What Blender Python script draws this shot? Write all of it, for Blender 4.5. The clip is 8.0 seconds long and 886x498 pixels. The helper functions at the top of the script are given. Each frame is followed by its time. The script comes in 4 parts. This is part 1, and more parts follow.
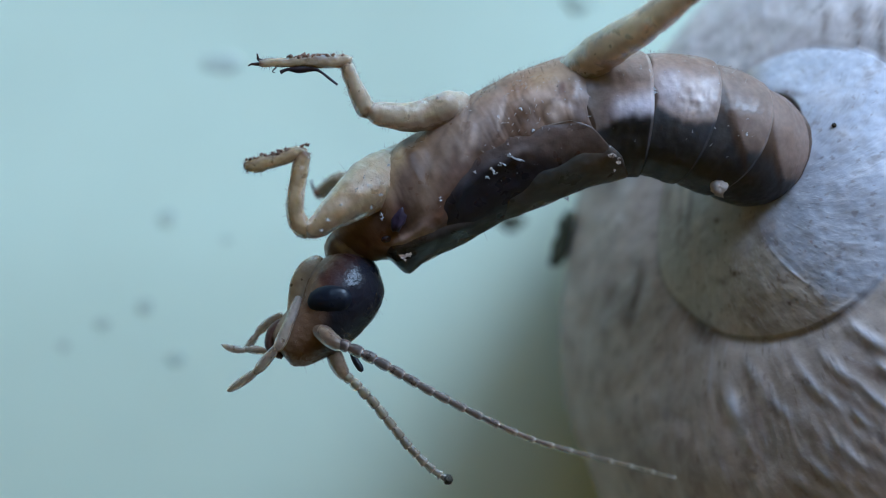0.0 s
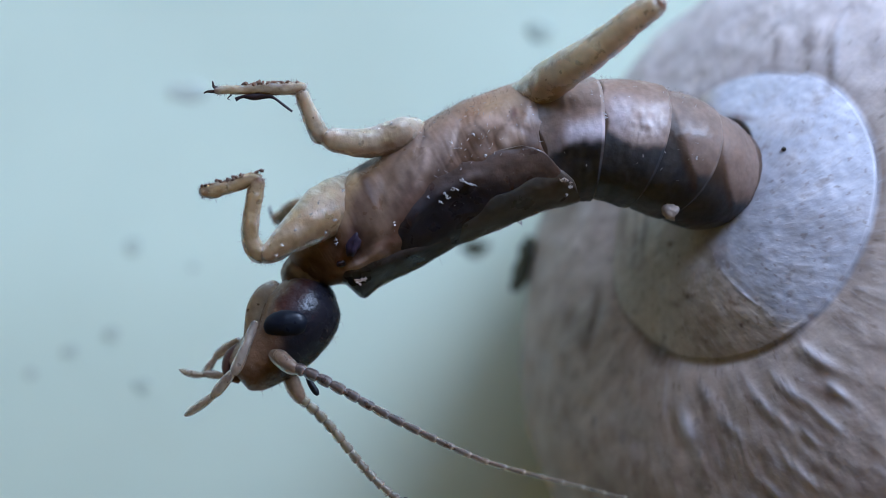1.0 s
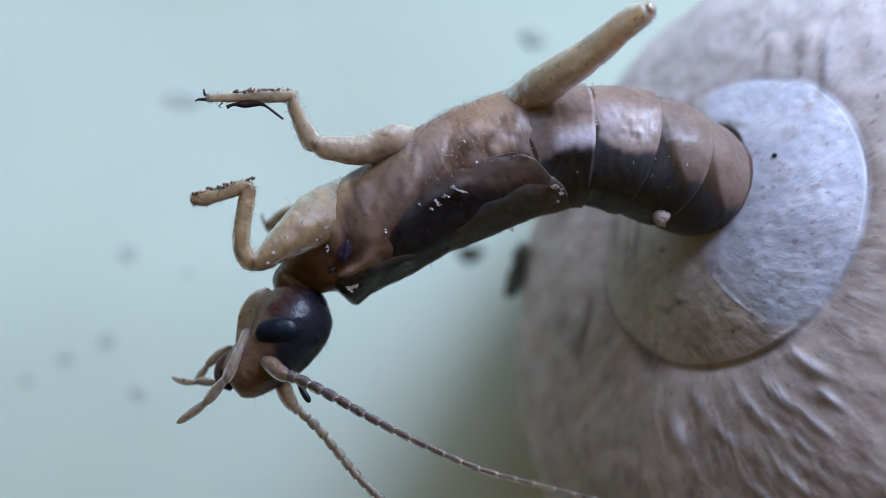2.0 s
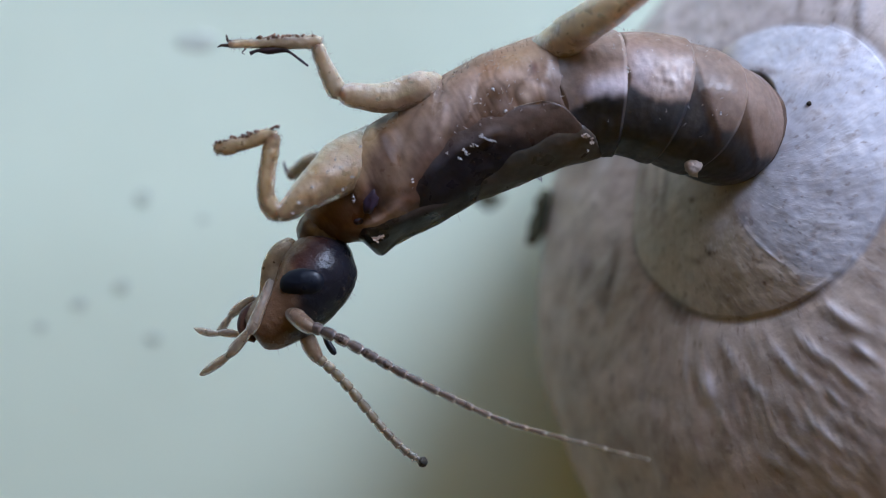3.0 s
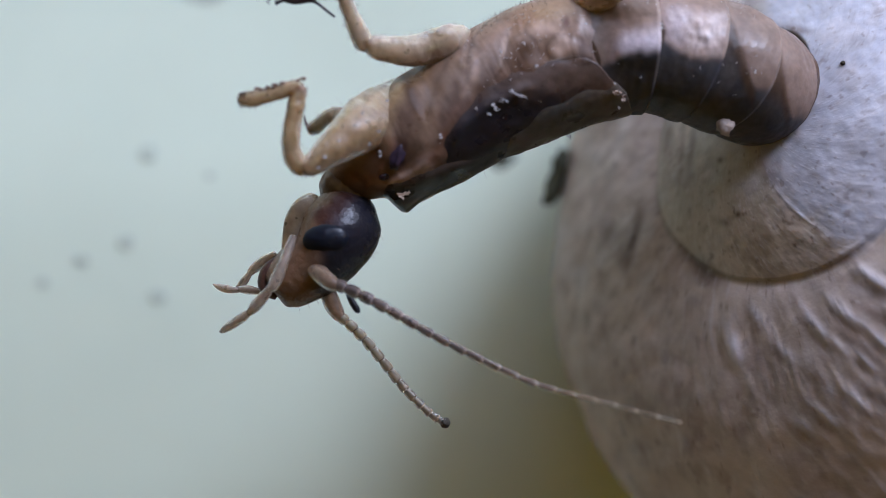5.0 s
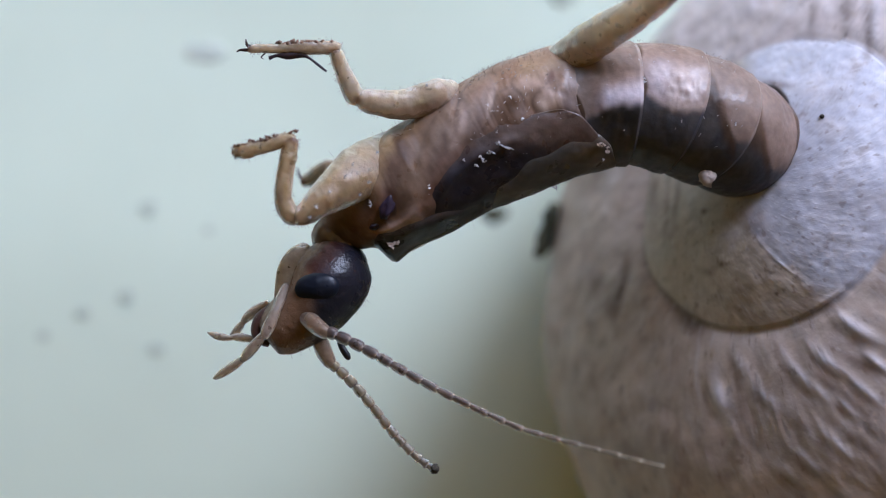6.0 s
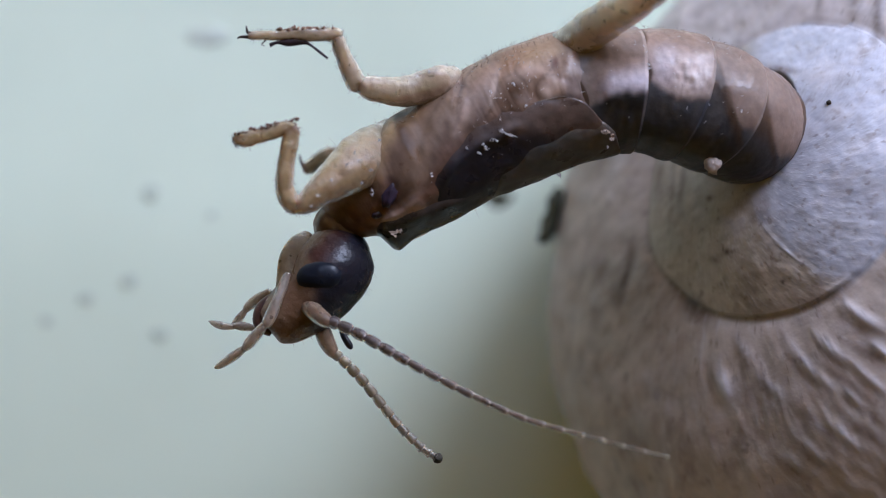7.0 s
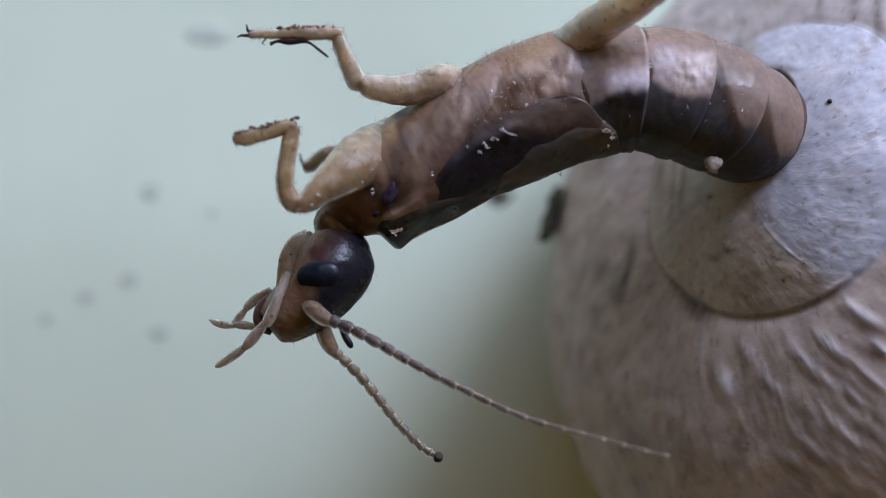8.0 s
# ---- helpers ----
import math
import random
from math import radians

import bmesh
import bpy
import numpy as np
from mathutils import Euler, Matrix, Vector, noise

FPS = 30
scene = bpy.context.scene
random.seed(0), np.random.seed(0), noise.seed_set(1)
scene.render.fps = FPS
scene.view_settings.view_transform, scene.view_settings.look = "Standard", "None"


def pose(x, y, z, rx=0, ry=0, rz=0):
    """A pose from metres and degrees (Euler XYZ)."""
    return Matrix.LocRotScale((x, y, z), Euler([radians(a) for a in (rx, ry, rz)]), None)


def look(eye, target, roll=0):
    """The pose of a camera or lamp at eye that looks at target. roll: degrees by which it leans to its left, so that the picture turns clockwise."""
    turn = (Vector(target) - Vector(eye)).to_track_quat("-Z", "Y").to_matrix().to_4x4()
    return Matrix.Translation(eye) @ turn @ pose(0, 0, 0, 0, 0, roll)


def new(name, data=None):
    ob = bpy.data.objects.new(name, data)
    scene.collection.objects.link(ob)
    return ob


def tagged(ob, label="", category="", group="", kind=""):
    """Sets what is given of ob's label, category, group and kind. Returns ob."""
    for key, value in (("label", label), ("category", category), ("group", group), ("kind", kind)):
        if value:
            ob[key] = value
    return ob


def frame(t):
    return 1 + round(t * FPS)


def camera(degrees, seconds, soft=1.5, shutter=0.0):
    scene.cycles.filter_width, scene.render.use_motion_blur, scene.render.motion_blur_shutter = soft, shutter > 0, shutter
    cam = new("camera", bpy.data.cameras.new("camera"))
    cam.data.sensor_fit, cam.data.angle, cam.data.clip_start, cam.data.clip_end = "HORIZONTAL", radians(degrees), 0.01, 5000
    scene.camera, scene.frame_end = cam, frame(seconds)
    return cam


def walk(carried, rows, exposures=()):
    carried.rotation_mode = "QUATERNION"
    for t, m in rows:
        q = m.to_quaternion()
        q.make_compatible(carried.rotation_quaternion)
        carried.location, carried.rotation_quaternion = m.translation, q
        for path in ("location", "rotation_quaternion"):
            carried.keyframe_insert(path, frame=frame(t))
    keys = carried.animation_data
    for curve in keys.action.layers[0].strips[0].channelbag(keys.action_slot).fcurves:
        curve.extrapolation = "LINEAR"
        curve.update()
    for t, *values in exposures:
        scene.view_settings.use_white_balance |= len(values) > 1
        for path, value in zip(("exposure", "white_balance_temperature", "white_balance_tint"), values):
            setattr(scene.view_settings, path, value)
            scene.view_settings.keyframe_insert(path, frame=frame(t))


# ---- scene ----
# ---- camera and path ----
MM = 0.001
LIFT = 11.0   # height of the insect's middle above the sill, mm
REACH = 27.34  # distance from the lens to the insect, mm

cam = camera(32, 8.0, soft=0.95)
cam.data.dof.use_dof = True
cam.data.dof.focus_distance = 26.8 * MM
cam.data.dof.aperture_fstop = 62

# seconds, then x, y, z in mm above the insect's middle, then degrees
PATH = [
    (0.0, 0.253, 0.146, 27.430, 0.136, 0.953, -0.343),
    (0.2, 0.201, 0.122, 27.413, 0.356, 0.322, -0.509),
    (0.5, 0.465, 0.067, 27.506, 0.648, 0.526, -0.559),
    (1.0, 0.846, 0.040, 27.697, 1.241, 0.521, -0.673),
    (1.2, 0.941, 0.027, 27.748, 1.439, 0.481, -0.788),
    (2.3, 1.063, 0.089, 27.717, 1.359, 0.692, -0.821),
    (2.5, 0.931, 0.073, 27.645, 1.127, 0.619, -0.745),
    (2.8, 0.883, 0.128, 27.438, 0.338, 0.889, -0.821),
    (3.0, 0.534, 0.343, 27.243, -0.974, 0.549, -0.701),
    (3.2, -0.064, 0.201, 26.749, -2.165, 0.126, -0.349),
    (3.3, -0.188, 0.216, 26.680, -2.614, 0.109, -0.243),
    (3.5, -0.424, 0.409, 26.561, -3.398, -0.211, -0.137),
    (4.0, -0.551, 0.364, 26.529, -3.216, -0.519, -0.066),
    (4.2, -0.488, 0.252, 26.579, -2.891, -0.390, -0.069),
    (5.3, -0.270, 0.170, 26.841, -1.835, -0.451, 0.031),
    (5.5, -0.119, 0.101, 26.971, -1.338, -0.273, -0.046),
    (5.8, 0.025, 0.046, 27.229, -0.427, -0.111, -0.051),
    (6.0, -0.036, -0.065, 27.356, 0.156, -0.106, 0.018),
    (6.5, 0.000, 0.000, 27.340, 0.000, 0.000, 0.000),
    (7.0, 0.032, 0.152, 27.130, -0.742, 0.146, -0.063),
    (7.5, 0.092, 0.273, 27.130, -1.042, 0.294, -0.006),
    (8.0, 0.015, 0.183, 27.112, -0.852, 0.127, -0.056),
]
EXPOSURES = [(0.0, -0.14, 5450, -8), (0.5, -0.16, 5600, -3), (1.0, -0.06, 5700, 2), (2.5, 0.0, 6100, 5), (3.0, -0.03, 6300, 6), (3.5, -0.02, 6500, 9), (4.0, 0.03, 6500, 10), (5.5, 0.03, 6500, 10), (6.0, 0.11, 6500, 10), (6.5, 0.05, 6500, 10), (7.0, 0.02, 6500, 10), (7.5, -0.05, 6500, 10), (8.0, -0.15, 6500, 10)]


def motions():
    walk(cam, [(t, pose(x * MM, y * MM, (z + LIFT) * MM, a, b, c)) for t, x, y, z, a, b, c in PATH], EXPOSURES)


# ---- light ----
SUN_DIR = Vector((0.46, 0.70, 0.47)).normalized()
world = bpy.data.worlds.new("sky")
scene.world = world
world.use_nodes = True
wn = world.node_tree
sky = wn.nodes.new("ShaderNodeTexSky")
sky.sky_type, sky.sun_disc = "NISHITA", False
sky.sun_elevation = math.asin(SUN_DIR.z)
sky.sun_rotation = math.atan2(SUN_DIR.x, SUN_DIR.y)
sky.dust_density = 4.0
wn.nodes["Background"].inputs["Strength"].default_value = 0.10
wn.links.new(sky.outputs["Color"], wn.nodes["Background"].inputs["Color"])
sun_lamp = bpy.data.lights.new("sun", "SUN")
sun_lamp.energy, sun_lamp.angle, sun_lamp.color = 3.0, radians(26), (0.59, 0.745, 1.15)
sun = new("sun", sun_lamp)
sun.matrix_world = look(SUN_DIR * 3, (0, 0, 0))
# added lamp for sky light, in the opening of the unseen niche
LIGHT_GAP = (-0.030, 0.2025, 0.009, 0.150)  # x from, to; z from, to
sky_lamp = bpy.data.lights.new("added_sky_light", "AREA")
sky_lamp.shape, sky_lamp.size, sky_lamp.size_y = "RECTANGLE", LIGHT_GAP[1] - LIGHT_GAP[0], LIGHT_GAP[3] - LIGHT_GAP[2]
sky_lamp.energy, sky_lamp.color = 0.19, (0.46, 0.65, 1.15)
added_sky_light = new("added_sky_light", sky_lamp)
added_sky_light.matrix_world = look(((LIGHT_GAP[0] + LIGHT_GAP[1]) / 2, 0.105, (LIGHT_GAP[2] + LIGHT_GAP[3]) / 2), ((LIGHT_GAP[0] + LIGHT_GAP[1]) / 2, 0, (LIGHT_GAP[2] + LIGHT_GAP[3]) / 2))


# ---- materials ----
def surface(name, rough=0.5, colour=None, ink="tone", grain=2500.0, grain_amount=0.25, stain=350.0, stain_amount=0.3,
            bump=0.25, bump_size=2500.0, bump_depth=0.00004, coat=0.0, sss=0.0, sss_radius=(0.0004, 0.0002, 0.0001), gloss=0.5):
    """A surface whose base colour comes from the mesh's own pigment layer or from one colour, broken up at two scales."""
    m = bpy.data.materials.new(name)
    m.use_nodes = True
    n, l = m.node_tree.nodes, m.node_tree.links
    b = n["Principled BSDF"]
    b.inputs["Roughness"].default_value = rough
    b.inputs["Specular IOR Level"].default_value = gloss
    b.inputs["Coat Weight"].default_value = coat
    b.inputs["Coat Roughness"].default_value = 0.22
    if sss:
        b.inputs["Subsurface Weight"].default_value = sss
        b.inputs["Subsurface Radius"].default_value = sss_radius
        b.inputs["Subsurface Scale"].default_value = 1.0
    co = n.new("ShaderNodeTexCoord")

    def noise_node(scale, detail):
        t = n.new("ShaderNodeTexNoise")
        t.inputs["Scale"].default_value, t.inputs["Detail"].default_value = scale, detail
        l.new(co.outputs["Object"], t.inputs["Vector"])
        return t

    fine, broad = noise_node(grain, 4), noise_node(stain, 5)
    if colour is None:
        src = n.new("ShaderNodeVertexColor")
        src.layer_name = ink
        base = src.outputs["Color"]
    else:
        src = n.new("ShaderNodeRGB")
        src.outputs[0].default_value = (*colour, 1)
        base = src.outputs[0]

    def vary(base, tex, amount):
        r = n.new("ShaderNodeMapRange")
        r.inputs["From Min"].default_value, r.inputs["From Max"].default_value = 0.3, 0.7
        r.inputs["To Min"].default_value, r.inputs["To Max"].default_value = 1 - amount, 1 + amount
        l.new(tex.outputs["Fac"], r.inputs["Value"])
        x = n.new("ShaderNodeVectorMath")
        x.operation = "SCALE"
        l.new(base, x.inputs[0])
        l.new(r.outputs["Result"], x.inputs["Scale"])
        return x.outputs["Vector"]

    out = vary(vary(base, fine, grain_amount), broad, stain_amount)
    l.new(out, b.inputs["Base Color"])
    if bump:
        bt = noise_node(bump_size, 6)
        bp = n.new("ShaderNodeBump")
        bp.inputs["Strength"].default_value, bp.inputs["Distance"].default_value = bump, bump_depth
        l.new(bt.outputs["Fac"], bp.inputs["Height"])
        b2 = n.new("ShaderNodeBump")
        b2.inputs["Strength"].default_value, b2.inputs["Distance"].default_value = bump, bump_depth * 0.3
        l.new(noise_node(bump_size * 5, 3).outputs["Fac"], b2.inputs["Height"])
        l.new(bp.outputs["Normal"], b2.inputs["Normal"])
        l.new(b2.outputs["Normal"], b.inputs["Normal"])
        wet = n.new("ShaderNodeMapRange")
        wet.inputs["From Min"].default_value, wet.inputs["From Max"].default_value = 0.35, 0.65
        wet.inputs["To Min"].default_value, wet.inputs["To Max"].default_value = max(0.05, rough - 0.15), min(1.0, rough + 0.2)
        l.new(noise_node(stain * 3, 4).outputs["Fac"], wet.inputs["Value"])
        l.new(wet.outputs["Result"], b.inputs["Roughness"])
    return m


CUTICLE = surface("soft_cuticle", rough=0.40, gloss=0.36, sss=0.35, sss_radius=(0.00022, 0.00017, 0.00013), coat=0.12, grain=9000.0, grain_amount=0.12, stain=900.0, stain_amount=0.22, bump=0.18, bump_size=3500.0, bump_depth=0.00003)
BELLY = surface("belly_cuticle", rough=0.43, gloss=0.28, sss=0.35, sss_radius=(0.00014, 0.00011, 0.00009), coat=0.05, grain=8000.0, grain_amount=0.14, stain=1100.0, stain_amount=0.16, bump=0.35, bump_size=4500.0, bump_depth=0.00003)
HARD = surface("dark_cuticle", rough=0.34, gloss=0.34, coat=0.10, grain=5000.0, stain=900.0, bump=0.22, bump_size=6000.0, bump_depth=0.00004, grain_amount=0.25)
LIMB = surface("limb_cuticle", rough=0.40, gloss=0.35, sss=1.0, sss_radius=(0.0004, 0.00034, 0.00028), coat=0.02, grain=9000.0, grain_amount=0.10, stain=1500.0, stain_amount=0.14, bump=0.4, bump_size=5000.0, bump_depth=0.00004)
HEAD_SKIN = surface("head_cuticle", rough=0.27, gloss=0.20, coat=0.0, sss=0.2, sss_radius=(0.0005, 0.0003, 0.0002), grain=5000.0, stain=900.0, bump=0.45, bump_size=5500.0, bump_depth=0.00005, grain_amount=0.12)
LIMB.node_tree.nodes["Principled BSDF"].inputs["Transmission Weight"].default_value = 0.5
LIMB.node_tree.nodes["Principled BSDF"].inputs["IOR"].default_value = 1.36
EYE = surface("eye", rough=0.42, gloss=0.2, colour=(0.008, 0.010, 0.016), bump=0.3, bump_size=12000.0, bump_depth=0.00001)
BRISTLE = surface("bristle", rough=0.5, colour=(0.20, 0.13, 0.08), bump=0)
DIRT = surface("dirt", rough=0.9, colour=(0.035, 0.028, 0.018), bump=0.8)
GRIME = surface("grime", rough=0.8, colour=(0.14, 0.075, 0.045), bump=0.8)
OLIVE = surface("olive_dirt", rough=0.9, colour=(0.065, 0.063, 0.032), bump=0.8)
FLAKE_GLINT = surface("flake_glint", rough=0.35, colour=(0.50, 0.48, 0.48), bump=0.8)
CRUMB = surface("crumb", rough=0.8, colour=(0.50, 0.40, 0.34), bump=0.8)


def shell_surface():
    """Weathered lime: pigment from the mesh, fine streaks along the growth lines, brown pin-point specks and chalky spots."""
    m = surface("shell", rough=0.58, grain=1500.0, grain_amount=0.10, stain=420.0, stain_amount=0.12, bump=0.35, bump_size=1800.0, bump_depth=0.00006)
    n, l = m.node_tree.nodes, m.node_tree.links
    b = n["Principled BSDF"]
    base = b.inputs["Base Color"].links[0].from_socket
    grow_lines = n.new("ShaderNodeAttribute")
    grow_lines.attribute_name = "growth"
    co = n.new("ShaderNodeTexCoord")

    def tex(vector, scale, detail, lo, hi, out_hi, distortion=0.0):
        t = n.new("ShaderNodeTexNoise")
        t.inputs["Scale"].default_value, t.inputs["Detail"].default_value, t.inputs["Distortion"].default_value = scale, detail, distortion
        l.new(vector, t.inputs["Vector"])
        r = n.new("ShaderNodeMapRange")
        r.interpolation_type = "SMOOTHSTEP"
        r.inputs["From Min"].default_value, r.inputs["From Max"].default_value = lo, hi
        r.inputs["To Min"].default_value, r.inputs["To Max"].default_value = 0.0, out_hi
        l.new(t.outputs["Fac"], r.inputs["Value"])
        return r.outputs["Result"]

    def blend(base, fac, colour):
        x = n.new("ShaderNodeMix")
        x.data_type = "RGBA"
        x.inputs["B"].default_value = (*colour, 1)
        l.new(base, x.inputs["A"])
        l.new(fac, x.inputs["Factor"])
        return x.outputs["Result"]

    line = tex(grow_lines.outputs["Vector"], 24.0, 3, 0.50, 0.80, 0.30)
    gap = tex(grow_lines.outputs["Vector"], 15.0, 3, 0.50, 0.82, 0.28)
    c = blend(base, gap, (0.20, 0.135, 0.10))
    c = blend(c, line, (0.66, 0.62, 0.63))
    c = blend(c, tex(co.outputs["Object"], 2200.0, 3, 0.63, 0.74, 0.5), (0.11, 0.06, 0.04))
    c = blend(c, tex(co.outputs["Object"], 620.0, 6, 0.55, 0.76, 0.42), (0.17, 0.10, 0.075))
    c = blend(c, tex(co.outputs["Object"], 1100.0, 5, 0.56, 0.76, 0.42), (0.66, 0.60, 0.60))
    l.new(c, b.inputs["Base Color"])
    rib = n.new("ShaderNodeBump")
    rib.inputs["Strength"].default_value, rib.inputs["Distance"].default_value = 0.25, 0.00003
    l.new(line, rib.inputs["Height"])
    l.new(b.inputs["Normal"].links[0].from_socket, rib.inputs["Normal"])
    l.new(rib.outputs["Normal"], b.inputs["Normal"])
    return m


SHELL = shell_surface()
TABLE = surface("painted_sill", rough=0.45, colour=(0.72, 0.82, 0.66), grain=180.0, grain_amount=0.03, stain=30.0, stain_amount=0.05,
                bump=0.1, bump_size=400.0)
SPECK = surface("speck", rough=0.9, colour=(0.50, 0.57, 0.46), stain_amount=0.1, grain_amount=0.1, bump=0.5)
# ochre of the added walls, chosen for its warm bounce light
BOUNCE_OCHRE = surface("bounce_ochre", rough=0.9, colour=(0.75, 0.43, 0.018), grain=60.0, grain_amount=0.05, stain=3.0, stain_amount=0.08, bump=0.2, bump_size=90.0, bump_depth=0.001)
VIOLET = surface("violet_speck", rough=0.9, colour=(0.56, 0.615, 0.52), stain_amount=0.06, grain_amount=0.08, gloss=0.2, bump=0.3)


# ---- shaping ----
def at(u, v, h=0.0):
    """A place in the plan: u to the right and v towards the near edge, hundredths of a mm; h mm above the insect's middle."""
    k = 1 - h / REACH
    return Vector(((u - 784) * 0.01 * k, (441 - v) * 0.01 * k, h + LIFT)) * MM


def mix(a, b, f):
    f = min(1.0, max(0.0, f))
    return tuple(x + (y - x) * f for x, y in zip(a, b))


def smooth(e0, e1, x):
    f = min(1.0, max(0.0, (x - e0) / (e1 - e0)))
    return f * f * (3 - 2 * f)


def lerp(table, f):
    return float(np.interp(f, [a for a, _ in table], [b for _, b in table]))


def catmull(p, t):
    """A smooth curve through the rows of p at t from 0 to len(p) - 1."""
    i = min(max(int(t), 0), len(p) - 2)
    f = t - i
    a, b, c, d = (np.array(p[min(max(j, 0), len(p) - 1)], float) for j in (i - 1, i, i + 1, i + 2))
    return b + 0.5 * f * (c - a + f * (2 * a - 5 * b + 4 * c - d + f * (3 * (b - c) + d - a)))


class Tube:
    """A tapering, bending tube through stations (u, v, h, half width, half depth)."""

    def __init__(self, stations, fine=24):
        self.p = stations
        self.top = len(stations) - 1
        self.n = self.top * fine
        self.rows = []
        side = None
        for i in range(self.n + 1):
            t = i * self.top / self.n
            a = catmull(self.p, t)
            c = at(*a[:3])
            b0, b1 = catmull(self.p, max(t - 0.02, 0)), catmull(self.p, min(t + 0.02, self.top))
            tan = (at(*b1[:3]) - at(*b0[:3])).normalized()
            if side is None:
                side = tan.cross(Vector((0, 0, 1))).normalized()
            side = (side - tan * side.dot(tan)).normalized()
            k = 1 - a[2] / REACH
            self.rows.append((c, tan, side.copy(), side.cross(tan), max(a[3], 0.3) * 0.01 * MM * k, max(a[4], 0.3) * 0.01 * MM * k))

    def point(self, t, ang, grow=1.0, lift=0.0):
        x = min(max(t / self.top * self.n, 0), self.n - 1e-6)
        i = int(x)
        f = x - i
        c, _, s, m, w, d = (q0 * (1 - f) + q1 * f for q0, q1 in zip(self.rows[i], self.rows[i + 1]))
        ca, sa = math.cos(ang), math.sin(ang)
        nrm = (s * (ca / w) + m * (sa / d)).normalized()
        return c + s * (w * grow * ca) + m * (d * grow * sa) + nrm * lift, nrm


def mesh_from(name, verts, faces, colours=None, smooth_shade=True):
    me = bpy.data.meshes.new(name)
    me.from_pydata([tuple(v) for v in verts], [], faces)
    if colours:
        layer = me.color_attributes.new("tone", "FLOAT_COLOR", "POINT")
        layer.data.foreach_set("color", np.array([(*c, 1) for c in colours], np.float32).ravel())
    me.polygons.foreach_set("use_smooth", [smooth_shade] * len(me.polygons))
    me.update()
    return me


def piece(name, me, material, parent=None, label=""):
    """Links a mesh as one object under a thing or part."""
    ob = new(name, me)
    me.materials.append(material)
    if parent is not None:
        ob.parent = parent
        ob.matrix_parent_inverse = parent.matrix_world.inverted()
    return tagged(ob, label)


def tube_mesh(name, tube, around=28, along=None, t0=0.0, t1=None, tone=None, grow=None, rough=0.0, seed=0.0, capped=True, bow=0.0, pitch=2500.0):
    """A closed skin over a stretch of a tube. tone(t, ang) gives the pigment, grow(t, ang) swells it."""
    t1 = tube.top if t1 is None else t1
    along = along or max(4, int((t1 - t0) * 10))
    vs, fs, cs = [], [], []
    for i in range(along + 1):
        t = t0 + (t1 - t0) * i / along
        for j in range(around):
            ang = 2 * math.pi * j / around
            p, nrm = tube.point(t + bow * math.sin(ang), ang, grow(t, ang) if grow else 1.0)
            if rough:
                p = p + nrm * rough * MM * (noise.noise(p * pitch + Vector((seed, 0, 0))) + 0.6 * noise.noise(p * pitch * 2.7))
            vs.append(p)
            cs.append(tone(t, ang) if tone else (0.5, 0.5, 0.5))
    for i in range(along):
        for j in range(around):
            k = (j + 1) % around
            fs.append((i * around + j, i * around + k, (i + 1) * around + k, (i + 1) * around + j))
    if capped:
        for i, flip in ((0, True), (along, False)):
            ring = list(range(i * around, (i + 1) * around))
            c = sum((vs[r] for r in ring), Vector()) / around
            vs.append(c)
            cs.append(cs[ring[0]])
            for j in range(around):
                a, b = ring[j], ring[(j + 1) % around]
                fs.append((b, a, len(vs) - 1) if flip else (a, b, len(vs) - 1))
    return mesh_from(name, vs, fs, cs)


def plate_mesh(name, tube, t0, t1, lo, hi, lift, tone, nt=26, na=20, rough=0.0, pitch=1800.0, relief=None, rim_lift=None):
    """A thin curved plate that lies on a tube between the angles lo(f) and hi(f), f from 0 to 1 along it."""
    vs, fs, cs = [], [], []
    for layer in (0, 1):
        for i in range(nt + 1):
            f = i / nt
            for j in range(na + 1):
                g = j / na
                ang = radians(lo(f) + (hi(f) - lo(f)) * g)
                edge = min(1.0, min(f, 1 - f) * 9, min(g, 1 - g) * 9) ** 0.5
                low = rim_lift(f) if rim_lift else 0.35
                p, nrm = tube.point(t0 + (t1 - t0) * f, ang, 1.0, (lift * (low + (1 - low) * edge) + (relief(f, g) * edge if relief else 0) if layer == 0 else -0.02) * MM)
                if rough and layer == 0:
                    p = p + nrm * rough * MM * (noise.noise(p * pitch) + 0.5 * noise.noise(p * pitch * 2.9))
                vs.append(p)
                cs.append(tone(f, g))
    w = na + 1
    half = (nt + 1) * w
    for i in range(nt):
        for j in range(na):
            q = (i * w + j, i * w + j + 1, (i + 1) * w + j + 1, (i + 1) * w + j)
            fs.append(q[::-1])
            fs.append(tuple(half + x for x in q))
    rim = [j for j in range(na)] + [i * w + na for i in range(nt)] + [nt * w + j for j in range(na, 0, -1)] + [i * w for i in range(nt, 0, -1)]
    for a, b in zip(rim, rim[1:] + rim[:1]):
        fs.append((a, b, half + b, half + a))
    return mesh_from(name, vs, fs, cs)


